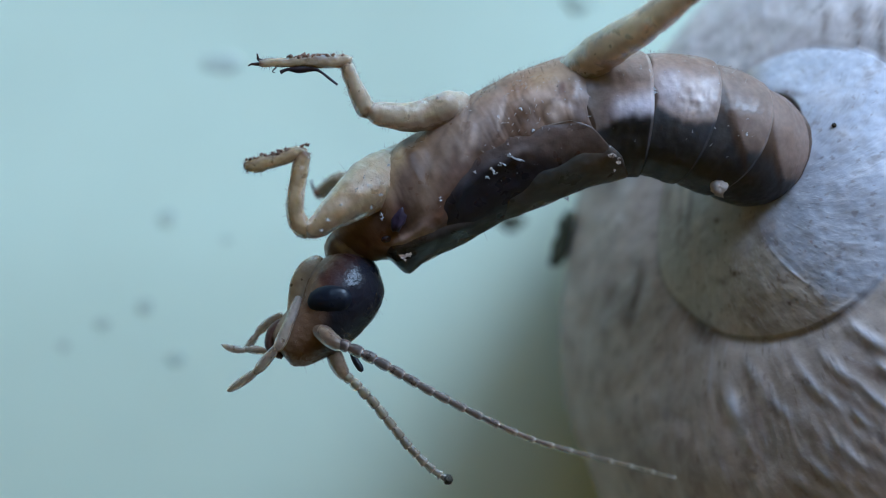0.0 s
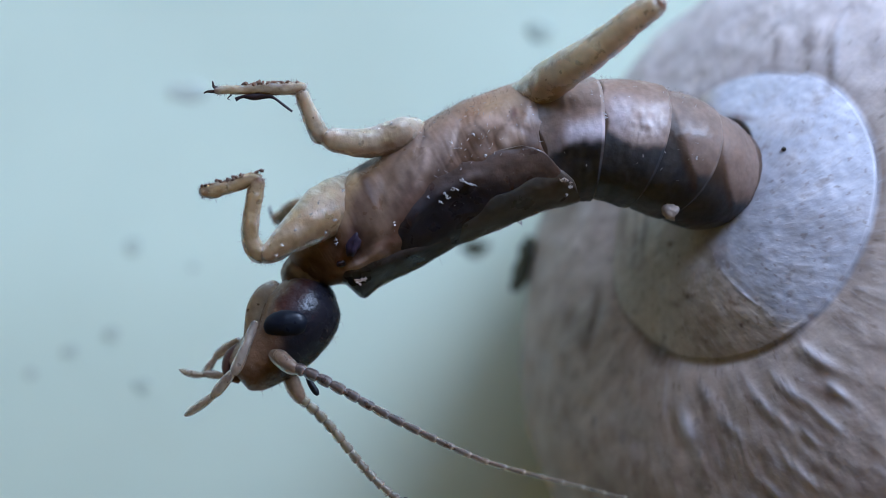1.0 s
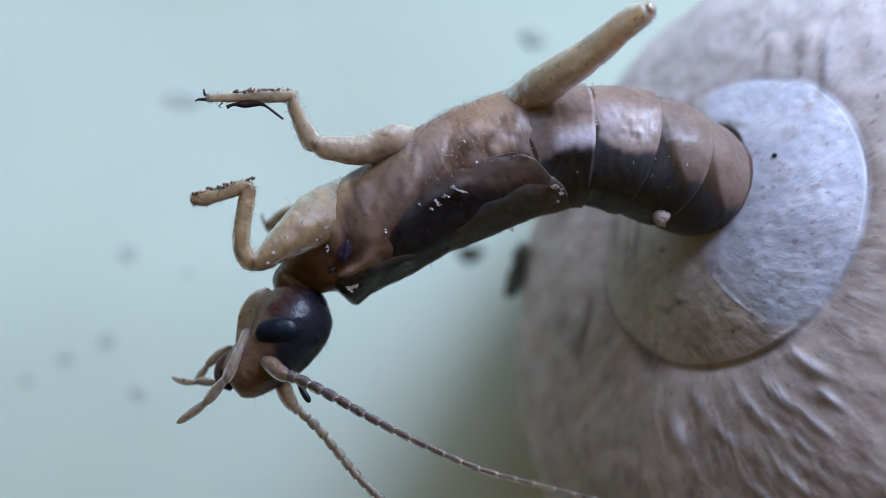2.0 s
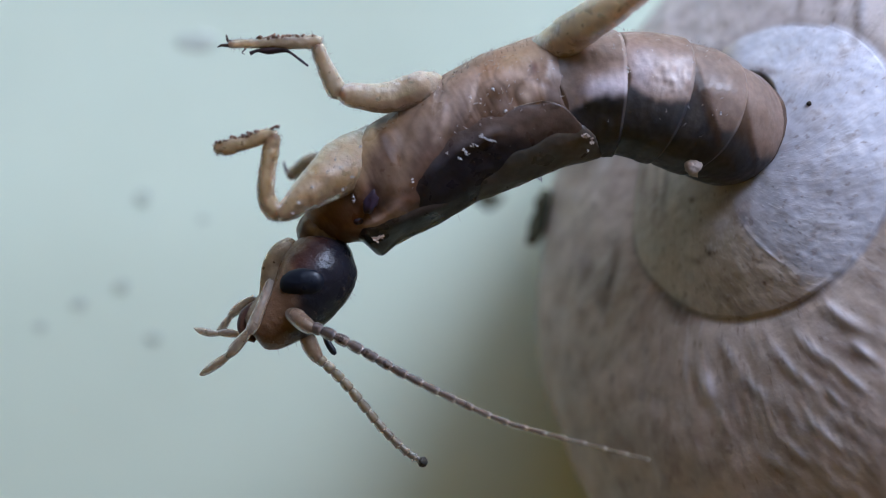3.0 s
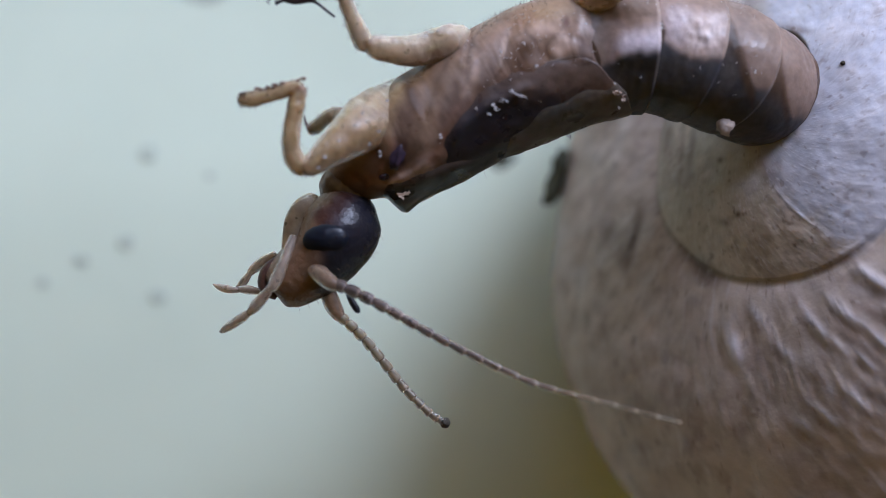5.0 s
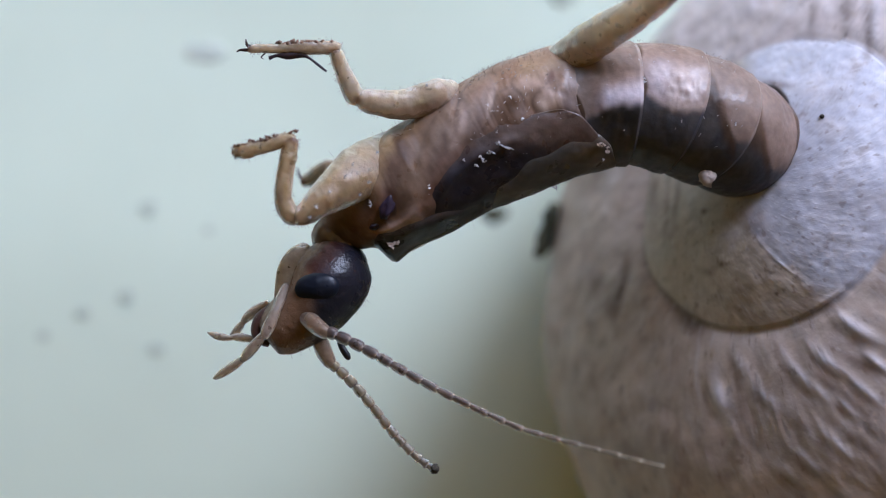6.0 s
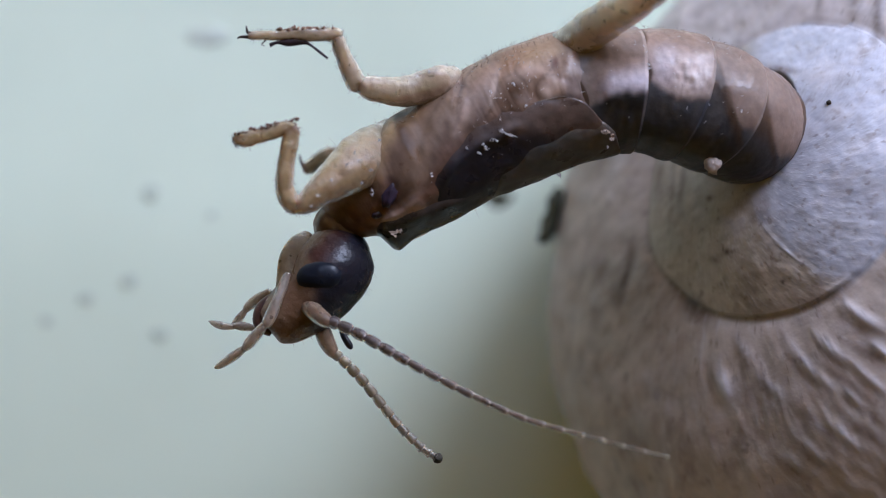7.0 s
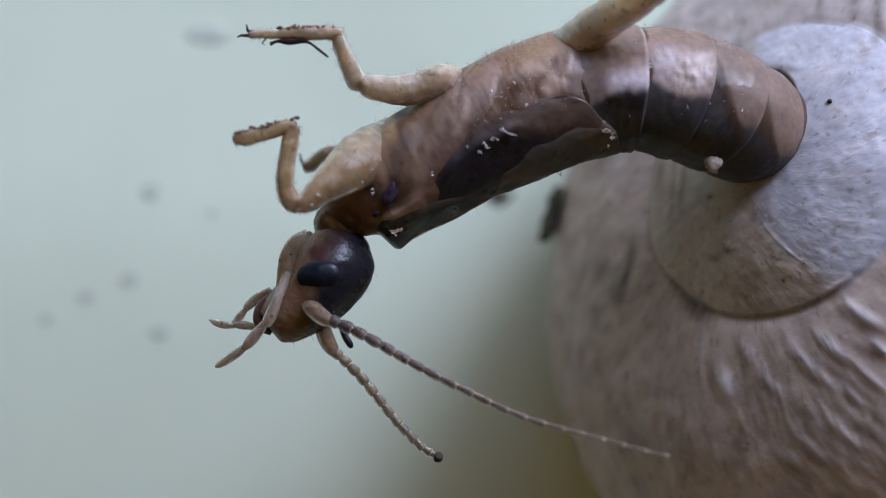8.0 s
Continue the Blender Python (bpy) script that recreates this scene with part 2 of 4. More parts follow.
def lump_mesh(name, centre, radii, seed, bumps=0.35, rings=8, around=12, tone=(0.5, 0.5, 0.5), turn=0.0, tip=0.0):
    """A small uneven grain; centre in plan units, radii in hundredths of a mm."""
    vs, fs = [], []
    c = at(*centre)
    for i in range(rings + 1):
        a = math.pi * i / rings
        for j in range(around):
            b = 2 * math.pi * j / around
            d = Vector((math.sin(a) * math.cos(b), math.sin(a) * math.sin(b), math.cos(a)))
            r = 1 + bumps * (noise.noise(d * 1.8 + Vector((seed, seed * 2, 0))) + 0.7 * noise.noise(d * 4.5 + Vector((0, seed, seed))))
            q = Vector((d.x * radii[0], d.y * radii[1], d.z * radii[2])) * r * 0.01 * MM
            vs.append(c + Matrix.Rotation(radians(turn), 3, "Z") @ Matrix.Rotation(radians(-tip), 3, "Y") @ q)
    for i in range(rings):
        for j in range(around):
            k = (j + 1) % around
            fs.append((i * around + j, (i + 1) * around + j, (i + 1) * around + k, i * around + k))
    return mesh_from(name, vs, fs, [tone] * len(vs))


def hairs_mesh(name, spots):
    """Fine tapering hairs: (root, direction, length mm, thickness mm)."""
    vs, fs = [], []
    for root, d, length, thick in spots:
        d = d.normalized()
        s = d.orthogonal().normalized()
        m = d.cross(s)
        k = len(vs)
        bend = Vector((random.uniform(-1, 1), random.uniform(-1, 1), random.uniform(-1, 1))) * 0.18 * length * MM
        for f, r in ((0.0, 1.0), (0.55, 0.7), (1.0, 0.15)):
            c = root + d * length * MM * f + bend * f * f
            for j in range(3):
                a = 2 * math.pi * j / 3
                vs.append(c + (s * math.cos(a) + m * math.sin(a)) * thick * MM * 0.5 * r)
        for i in range(2):
            for j in range(3):
                q = (j + 1) % 3
                fs.append((k + i * 3 + j, k + i * 3 + q, k + i * 3 + 3 + q, k + i * 3 + 3 + j))
    return mesh_from(name, vs, fs)


def fuzz(tube, count, t0, t1, a0, a1, length, thick, lean=0.6):
    spots = []
    for _ in range(count):
        t, a = random.uniform(t0, t1), radians(random.uniform(a0, a1))
        p, nrm = tube.point(t, a)
        i = min(int(t / tube.top * tube.n), tube.n)
        d = nrm + tube.rows[i][1] * random.uniform(-0.2, lean) + Vector((random.uniform(-1, 1), random.uniform(-1, 1), random.uniform(-1, 1))) * 0.25
        spots.append((p, d, length * random.uniform(0.5, 1.3), thick))
    return spots


# ---- sill and unseen niche, added to shape the light ----
def block(name, x0, x1, y0, y1, z0, z1, material, label):
    bm = bmesh.new()
    bmesh.ops.create_cube(bm, size=1)
    for v in bm.verts:
        v.co = Vector((x0 + (v.co.x + 0.5) * (x1 - x0), y0 + (v.co.y + 0.5) * (y1 - y0), z0 + (v.co.z + 0.5) * (z1 - z0)))
    bmesh.ops.bevel(bm, geom=bm.edges[:], offset=0.0008, segments=2, affect="EDGES")
    me = bpy.data.meshes.new(name)
    bm.to_mesh(me)
    bm.free()
    return tagged(piece(name, me, material), label, "room", kind="structure")


def opening_wall():
    """Unseen wall added behind the sill, with an opening that lets the light in."""
    x0, x1, z0, z1 = LIGHT_GAP
    xs, zs = (-0.30, x0, x1, 0.30), (0.0, z0, z1, 0.26)
    vs, fs, index = [], [], {}
    for k, y in enumerate((0.090, 0.117)):
        for i in range(4):
            for j in range(4):
                index[k, i, j] = len(vs)
                vs.append((xs[i], y, zs[j]))
    for i in range(3):
        for j in range(3):
            if (i, j) != (1, 1):
                fs.append((index[0, i, j], index[0, i + 1, j], index[0, i + 1, j + 1], index[0, i, j + 1]))
                fs.append((index[1, i, j], index[1, i, j + 1], index[1, i + 1, j + 1], index[1, i + 1, j]))
    for ring in (((1, 1), (2, 1), (2, 2), (1, 2)), ((0, 0), (0, 3), (3, 3), (3, 0))):
        for a, b in zip(ring, ring[1:] + ring[:1]):
            fs.append((index[0, *a], index[1, *a], index[1, *b], index[0, *b]))
    return tagged(piece("added_wall_north", mesh_from("added_wall_north", vs, fs, None, False), BOUNCE_OCHRE), "added ochre wall out of view, with an opening for light", "wall", kind="structure")


opening_wall()
block("added_wall_south", -0.30, 0.30, -0.33, -0.31, -0.008, 0.26, BOUNCE_OCHRE, "added plain ochre wall out of view, for warm bounce light")
block("added_wall_west", -0.32, -0.30, -0.33, 0.117, -0.008, 0.26, BOUNCE_OCHRE, "added plain ochre wall out of view, for warm bounce light")
block("added_wall_east", 0.30, 0.32, -0.33, 0.117, -0.008, 0.26, BOUNCE_OCHRE, "added plain ochre wall out of view, for warm bounce light")
block("ceiling", -0.32, 0.32, -0.33, 0.117, 0.26, 0.28, BOUNCE_OCHRE, "added plain ochre ceiling out of view, for warm bounce light")


def sill_drop(y):
    """Slope that shades the sill's front: how far it lies below the back, for y in mm."""
    f = min(1.0, max(0.0, (1.0 - y) / 16.0))
    return 1.35 * f * f * (3 - 2 * f)


def sill():
    ys = [-330, -200, -100, -60, -30] + [-20 + 0.5 * i for i in range(50)] + [10, 30, 60, 117]
    xs = [-320 + 20 * i for i in range(33)]
    vs = [(x * MM, y * MM, -sill_drop(y) * MM) for y in ys for x in xs]
    w, n = len(xs), len(vs)
    vs += [(x, y, -0.03) for x, y, _ in vs]
    fs = [(r * w + c, r * w + c + 1, (r + 1) * w + c + 1, (r + 1) * w + c) for r in range(len(ys) - 1) for c in range(w - 1)]
    fs += [tuple(n + q for q in f[::-1]) for f in fs]
    loop = list(range(w)) + [r * w + w - 1 for r in range(1, len(ys))] + [(len(ys) - 1) * w + c for c in range(w - 2, -1, -1)] + [r * w for r in range(len(ys) - 2, 0, -1)]
    fs += [(b, a, n + a, n + b) for a, b in zip(loop, loop[1:] + loop[:1])]
    return tagged(piece("sill", mesh_from("sill", vs, fs), TABLE), "smooth pale mint green painted sill, front sloped down to dim it", "sill", kind="structure")


sill()


# ---- snail shell ----
SHELL_C, SHELL_TILT, SHELL_AZ = Vector((9.72, -0.54, -4.63)), 49.4, 153.8
SHELL_R, SHELL_B, RING = 8.32, 5.75, 2.84


def shell_frame():
    t, a = radians(SHELL_TILT), radians(SHELL_AZ)
    axis = Vector((math.sin(t) * math.cos(a), math.sin(t) * math.sin(a), math.cos(t)))
    u = axis.cross(Vector((0, 0, 1))).normalized()
    return axis, u, axis.cross(u)


def shell_profile(s, turn):
    """Radius and height in mm on the shell's side: s from 0 at the tip over the seam at 1 to the girth at 2 and the base at 3."""
    ring = RING * (1 + 0.03 * turn)
    hr = SHELL_B * math.sqrt(1 - (RING / SHELL_R) ** 2)
    if s < 1:
        r = ring * s
        z = hr + 0.72 * (1 - s ** 2.2) + 0.07 * math.sin(math.pi * s)
        return r, z
    f = (s - 1) / 2
    lat0 = math.acos(RING / SHELL_R)
    lat = lat0 - f * (lat0 + 1.15)
    r, z = SHELL_R * math.cos(lat), SHELL_B * math.sin(lat)
    if lat < 0:
        z *= 0.80
    r += (ring - RING) * (1 - f)
    swell = 0.20 * math.sin(math.pi * min(1, f / 0.45)) if f < 0.45 else 0.0
    n = Vector((math.cos(lat) / SHELL_R, math.sin(lat) / SHELL_B)).normalized()
    groove = -0.05 * math.exp(-(f / 0.008) ** 2)
    return r + n.x * (swell + groove), z + n.y * (swell + groove)


# brown stains, and painted shade along the lip of the tail's pit
STAINS_SHADE = [  # u, v, half length, half width, turn, strength
    (1102, 505, 10, 54, 14, 0.95), (1058, 500, 18, 34, -10, 0.55), (1085, 540, 14, 20, 30, 0.5), (1226, 570, 30, 16, 34, 1.0), (1200, 350, 6, 52, 8, 0.55), (1182, 365, 5, 55, 5, 0.45), (1278, 467, 5, 5, 0, 0.9), (1377, 519, 5, 5, 0, 0.9), (1248, 373, 5, 5, 0, 0.8), (1258, 482, 12, 6, 20, 0.5), (1342, 396, 20, 26, 10, 0.4), (1378, 148, 38, 8, 12, 0.6), (1300, 118, 46, 7, 26, 0.45), (1195, 540, 30, 7, 50, 0.6), (1530, 650, 60, 9, 35, 0.6), (1480, 690, 60, 8, 38, 0.6),
    (1440, 770, 60, 9, 45, 0.5), (1515, 780, 70, 8, 38, 0.5), (1310, 690, 8, 45, -15, 0.5), (1345, 700, 6, 40, -20, 0.5), (1500, 25, 12, 40, 0, 0.5), (1440, 30, 8, 30, 10, 0.5),
    (1540, 60, 10, 40, 0, 0.5), (1350, 30, 40, 15, 0, 0.35), (1330, 390, 20, 30, 0, 0.35), (1160, 330, 8, 40, 10, 0.5)]
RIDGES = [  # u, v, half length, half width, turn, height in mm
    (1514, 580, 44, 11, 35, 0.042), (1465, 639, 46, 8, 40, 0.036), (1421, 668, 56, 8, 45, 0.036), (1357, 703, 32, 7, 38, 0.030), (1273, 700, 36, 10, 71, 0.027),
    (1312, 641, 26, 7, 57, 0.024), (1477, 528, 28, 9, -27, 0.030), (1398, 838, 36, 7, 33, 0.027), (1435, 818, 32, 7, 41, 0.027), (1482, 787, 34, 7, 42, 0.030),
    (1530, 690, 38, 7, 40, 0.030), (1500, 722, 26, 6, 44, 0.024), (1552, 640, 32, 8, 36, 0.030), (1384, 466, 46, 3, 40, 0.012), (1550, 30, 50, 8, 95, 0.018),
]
FILM_SHADE_EDGE = [(1310, 330), (1325, 385), (1344, 420), (1369, 452), (1394, 474), (1438, 497), (1500, 517), (1568, 530)]


def snail_shell():
    axis, u, v = shell_frame()
    na, ns = 1000, 270
    vs, fs, cs = [], [], []
    brown = (0.15, 0.085, 0.05)
    white, cream, taupe, dusk = (0.68, 0.59, 0.565), (0.57, 0.465, 0.39), (0.47, 0.375, 0.32), (0.45, 0.38, 0.30)
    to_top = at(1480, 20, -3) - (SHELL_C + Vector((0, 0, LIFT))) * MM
    lit_side_at = math.atan2(to_top.dot(v), to_top.dot(u))
    growth = []
    pit = at(1336, 249, -1.3)
    for i in range(ns + 1):
        s = 3 * (i / ns) if i else 0.004
        for j in range(na):
            turn = j / na
            a = 2 * math.pi * turn
            r, z = shell_profile(s, turn)
            q = Vector((r * math.cos(a), r * math.sin(a), z))
            # growth lines: broken, uneven ribs that lean back as they leave the seam
            lean = a - (0.75 if s > 1 else 0.9) * (s - 1) + 0.05 * noise.noise(q * 0.8)
            band = Vector((math.cos(lean), math.sin(lean), 0))
            rib = 0.35 * noise.noise(band * 7 + Vector((0, 0, s * 9))) + noise.noise(band * 17 + Vector((3, 0, s * 19.0)))
            fine = noise.noise(band * 42 + Vector((0, 5, s * 24.0))) + 0.5 * noise.noise(band * 80 + Vector((0, 2, s * 28.0)))
            weft = noise.noise(Vector((s * 26, math.cos(a) * 7, math.sin(a) * 7)))
            rough = max(0.0, 0.55 + 0.9 * noise.noise(q * 0.45 + Vector((2, 7, 1))))
            rough *= 0.35 + 0.95 * smooth(-0.3, 0.8, math.cos(a - 4.3))
            if s > 1:
                relief = smooth(1.0, 1.15, s) * (0.010 * rib + 0.012 * fine + 0.012 * weft) * (0.25 + rough)
            else:
                relief = smooth(0.4, 0.8, s) * (0.004 * rib + 0.003 * fine + 0.004 * weft)
            relief += 0.10 * noise.noise(q * 0.55) * smooth(0, 0.3, s) + 0.034 * noise.noise(q * 2.1) * (0.4 + 0.6 * (s > 1)) + 0.012 * noise.noise(q * 5.0)
            q += Vector((math.cos(a) * 0.7, math.sin(a) * 0.7, 0.7)) * relief
            p = (SHELL_C + u * q.x + v * q.y + axis * q.z + Vector((0, 0, LIFT))) * MM
            k = (1 - (p.z / MM - LIFT) / REACH) * 0.01 * MM
            pu, pv = 784 + p.x / k, 441 - p.y / k
            crest = hollow = 0.0
            for su, sv, ru, rv, turned, high in RIDGES:
                du, dv = pu - su, pv - sv
                ca, sa = math.cos(radians(turned)), math.sin(radians(turned))
                x, y = du * ca + dv * sa, dv * ca - du * sa
                y += 0.0022 * x * x
                d2 = (x / ru) ** 2 + (y / rv) ** 2
                if d2 < 6 and p.z > 0.004:
                    p = p + axis * (high * MM * math.exp(-d2) * (1 + 0.6 * fine))
                    crest = max(crest, math.exp(-d2))
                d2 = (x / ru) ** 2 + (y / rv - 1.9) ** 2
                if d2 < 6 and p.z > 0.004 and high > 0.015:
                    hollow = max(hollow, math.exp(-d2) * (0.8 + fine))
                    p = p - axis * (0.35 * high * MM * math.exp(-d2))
            near = (p - pit).length / MM
            vs.append(p - axis * 0.42 * MM * smooth(1.09, 0.88, near))
            blot = noise.noise(q * 0.6 + Vector((5, 1, 2))) + 0.6 * noise.noise(q * 1.9) + 0.5 * noise.noise(q * 5.5) + 0.45 * noise.noise(q * 11)
            mottle = noise.noise(q * 1.3 + Vector((8, 3, 1))) + 0.8 * noise.noise(q * 3.1 + Vector((1, 4, 6))) + 0.6 * noise.noise(q * 7 + Vector((3, 3, 0)))
            # lit upper right side of the shell, painted paler
            lit_side = smooth(0.15, 0.9, math.cos(a - lit_side_at) + 0.12 * mottle)
            growth.append((math.cos(lean) * (1.6 if s < 1 else 1.0), math.sin(lean) * (1.6 if s < 1 else 1.0), s * 0.9))
            if s > 1:
                tone = mix(mix(taupe, cream, 0.35 + 0.6 * blot), white, lit_side)
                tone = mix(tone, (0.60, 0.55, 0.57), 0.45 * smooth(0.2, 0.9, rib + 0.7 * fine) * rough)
                tone = mix(tone, (0.21, 0.14, 0.105), (0.36 - 0.12 * lit_side) * smooth(0.0, 0.8, mottle) + 0.18 * smooth(0.05, 0.6, -rib) * rough)
            else:
                # beige film with shade painted in on one side, clean and lit on the other
                lit_clean = smooth(-24, 12, lerp(FILM_SHADE_EDGE, pu) - pv + 9 * fine + 12 * mottle) * smooth(1300, 1345, pu)
                tone = mix(mix(dusk, cream, 0.4 + 0.5 * blot), (0.49, 0.485, 0.54), lit_clean)
                tone = mix(tone, (0.64, 0.62, 0.66), 0.5 * lit_clean * smooth(0.0, 0.6, mottle))
                tone = mix(tone, (0.40, 0.36, 0.36), 0.45 * lit_clean * smooth(0.1, 0.7, -mottle))
                tone = mix(tone, (0.24, 0.17, 0.12), 0.35 * (1 - lit_clean) * smooth(0.1, 0.8, mottle))
            # crest highlights and the shade in the hollows beside them, painted into the tone
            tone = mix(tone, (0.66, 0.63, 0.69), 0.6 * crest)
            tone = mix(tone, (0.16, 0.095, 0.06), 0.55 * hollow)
            if noise.noise(q * 9.0 + Vector((9, 9, 9))) > (0.60 if s > 1.1 else 0.54):
                tone = mix(tone, brown, 0.4)
            for su, sv, ru, rv, turned, much in STAINS_SHADE:
                du, dv = pu - su, pv - sv
                ca, sa = math.cos(radians(turned)), math.sin(radians(turned))
                d2 = ((du * ca + dv * sa) / ru) ** 2 + ((dv * ca - du * sa) / rv) ** 2
                if d2 < 6:
                    tone = mix(tone, (0.090, 0.042, 0.020), much * math.exp(-d2) * (1.0 + 0.3 * blot))
            seam = abs(s - 1.0) * RING
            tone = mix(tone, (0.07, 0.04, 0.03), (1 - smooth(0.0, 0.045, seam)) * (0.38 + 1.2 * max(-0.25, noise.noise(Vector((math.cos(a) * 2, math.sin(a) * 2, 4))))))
            # shade of the gap round the tail, painted into the pit
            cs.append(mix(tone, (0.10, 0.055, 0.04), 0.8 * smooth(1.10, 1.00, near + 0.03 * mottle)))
    for i in range(ns):
        for j in range(na):
            k = (j + 1) % na
            fs.append((i * na + j, (i + 1) * na + j, (i + 1) * na + k, i * na + k))
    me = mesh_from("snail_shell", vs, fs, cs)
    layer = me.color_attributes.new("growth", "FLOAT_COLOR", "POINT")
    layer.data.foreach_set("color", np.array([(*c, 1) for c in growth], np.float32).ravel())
    return tagged(piece("snail_shell", me, SHELL), "weathered whitish snail shell with brown-stained growth ribs and painted-in light and shade, lying on the sill", "snail shell")


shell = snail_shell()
piece("dark_dot", lump_mesh("dark_dot", (1457, 205, -0.02), (4.5, 4.5, 5), 3.0, 0.2), DIRT, shell, "tiny black dot")
piece("dirt_clump", lump_mesh("dirt_clump", (978, 386, -6.6), (17, 36, 18), 7.0, 0.5, 20, 28, turn=-12), OLIVE, shell, "dark olive dirt clump")
piece("dirt_clump", lump_mesh("dirt_clump", (966, 424, -6.6), (18, 34, 18), 9.0, 0.5, 20, 28, turn=-20), OLIVE, shell, "dark olive dirt clump")

# ---- insect ----
insect = tagged(new("earwig", None), "dead pale brown earwig with dark back, on the snail shell", "insect")
insect.location = at(1320, 250, -2)
bpy.context.view_layer.update()

BODY = Tube([(590, 420, -0.1, 30, 30), (612, 398, 0, 55, 50), (648, 370, 0, 84, 80), (728, 328, 0, 101, 95), (830, 266, 0, 108, 98), (910, 226, 0, 115, 100),
             (1003, 192, 0, 114, 100), (1088, 183, 0, 110, 100), (1165, 188, 0, 113, 102), (1242, 211, -0.1, 114, 104), (1303, 241, -0.36, 106, 104),
             (1336, 257, -0.95, 97, 99), (1345, 260, -1.6, 91, 93), (1348, 261, -2.4, 86, 87)])


def skin(u, v):
    """Height of the body's upper skin over a place in the plan, mm."""
    best = None
    for i in range(0, BODY.n + 1, 3):
        c = BODY.rows[i][0]
        d = (c - at(u, v, 0)).xy.length
        if best is None or d < best[0]:
            best = (d, BODY.rows[i])
    c, w, d = best[1][0], best[1][4], best[1][5]
    return (c.z / MM - LIFT) + d / MM * math.sqrt(max(0.04, 1 - (best[0] / w) ** 2))


def wob(t, ang, k=3.0):
    return noise.noise(Vector((t * k, math.cos(ang) * 2, math.sin(ang) * 2)))


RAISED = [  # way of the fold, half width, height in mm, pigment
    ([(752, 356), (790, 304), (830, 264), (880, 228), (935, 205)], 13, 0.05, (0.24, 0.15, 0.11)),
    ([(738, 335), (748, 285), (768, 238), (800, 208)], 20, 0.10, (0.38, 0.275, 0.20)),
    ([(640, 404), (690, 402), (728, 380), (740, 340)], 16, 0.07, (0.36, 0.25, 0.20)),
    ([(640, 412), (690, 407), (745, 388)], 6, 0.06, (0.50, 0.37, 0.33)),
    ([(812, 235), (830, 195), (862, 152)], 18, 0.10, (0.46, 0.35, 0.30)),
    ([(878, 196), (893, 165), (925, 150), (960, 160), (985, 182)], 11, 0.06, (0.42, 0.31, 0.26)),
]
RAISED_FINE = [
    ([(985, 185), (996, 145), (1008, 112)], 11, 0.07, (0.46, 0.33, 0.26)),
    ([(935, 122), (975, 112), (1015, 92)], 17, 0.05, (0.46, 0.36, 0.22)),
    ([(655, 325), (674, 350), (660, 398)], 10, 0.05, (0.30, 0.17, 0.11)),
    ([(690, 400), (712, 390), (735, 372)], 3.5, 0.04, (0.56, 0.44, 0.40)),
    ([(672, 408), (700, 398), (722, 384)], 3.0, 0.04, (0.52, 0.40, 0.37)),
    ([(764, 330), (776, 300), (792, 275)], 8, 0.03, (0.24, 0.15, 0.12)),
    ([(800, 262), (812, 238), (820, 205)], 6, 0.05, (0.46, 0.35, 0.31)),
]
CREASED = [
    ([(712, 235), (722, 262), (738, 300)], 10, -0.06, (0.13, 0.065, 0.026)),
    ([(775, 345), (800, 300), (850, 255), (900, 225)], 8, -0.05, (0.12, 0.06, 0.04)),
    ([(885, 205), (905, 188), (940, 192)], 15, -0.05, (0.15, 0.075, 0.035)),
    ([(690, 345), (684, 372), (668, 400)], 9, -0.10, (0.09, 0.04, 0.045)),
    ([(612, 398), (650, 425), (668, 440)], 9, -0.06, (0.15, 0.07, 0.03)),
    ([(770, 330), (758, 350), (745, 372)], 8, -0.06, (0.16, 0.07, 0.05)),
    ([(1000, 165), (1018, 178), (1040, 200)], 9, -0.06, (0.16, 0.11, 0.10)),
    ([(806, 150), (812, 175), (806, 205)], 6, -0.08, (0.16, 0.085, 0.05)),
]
# folds coloured paler and creases darker, with highlight and shade painted in
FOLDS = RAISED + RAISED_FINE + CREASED
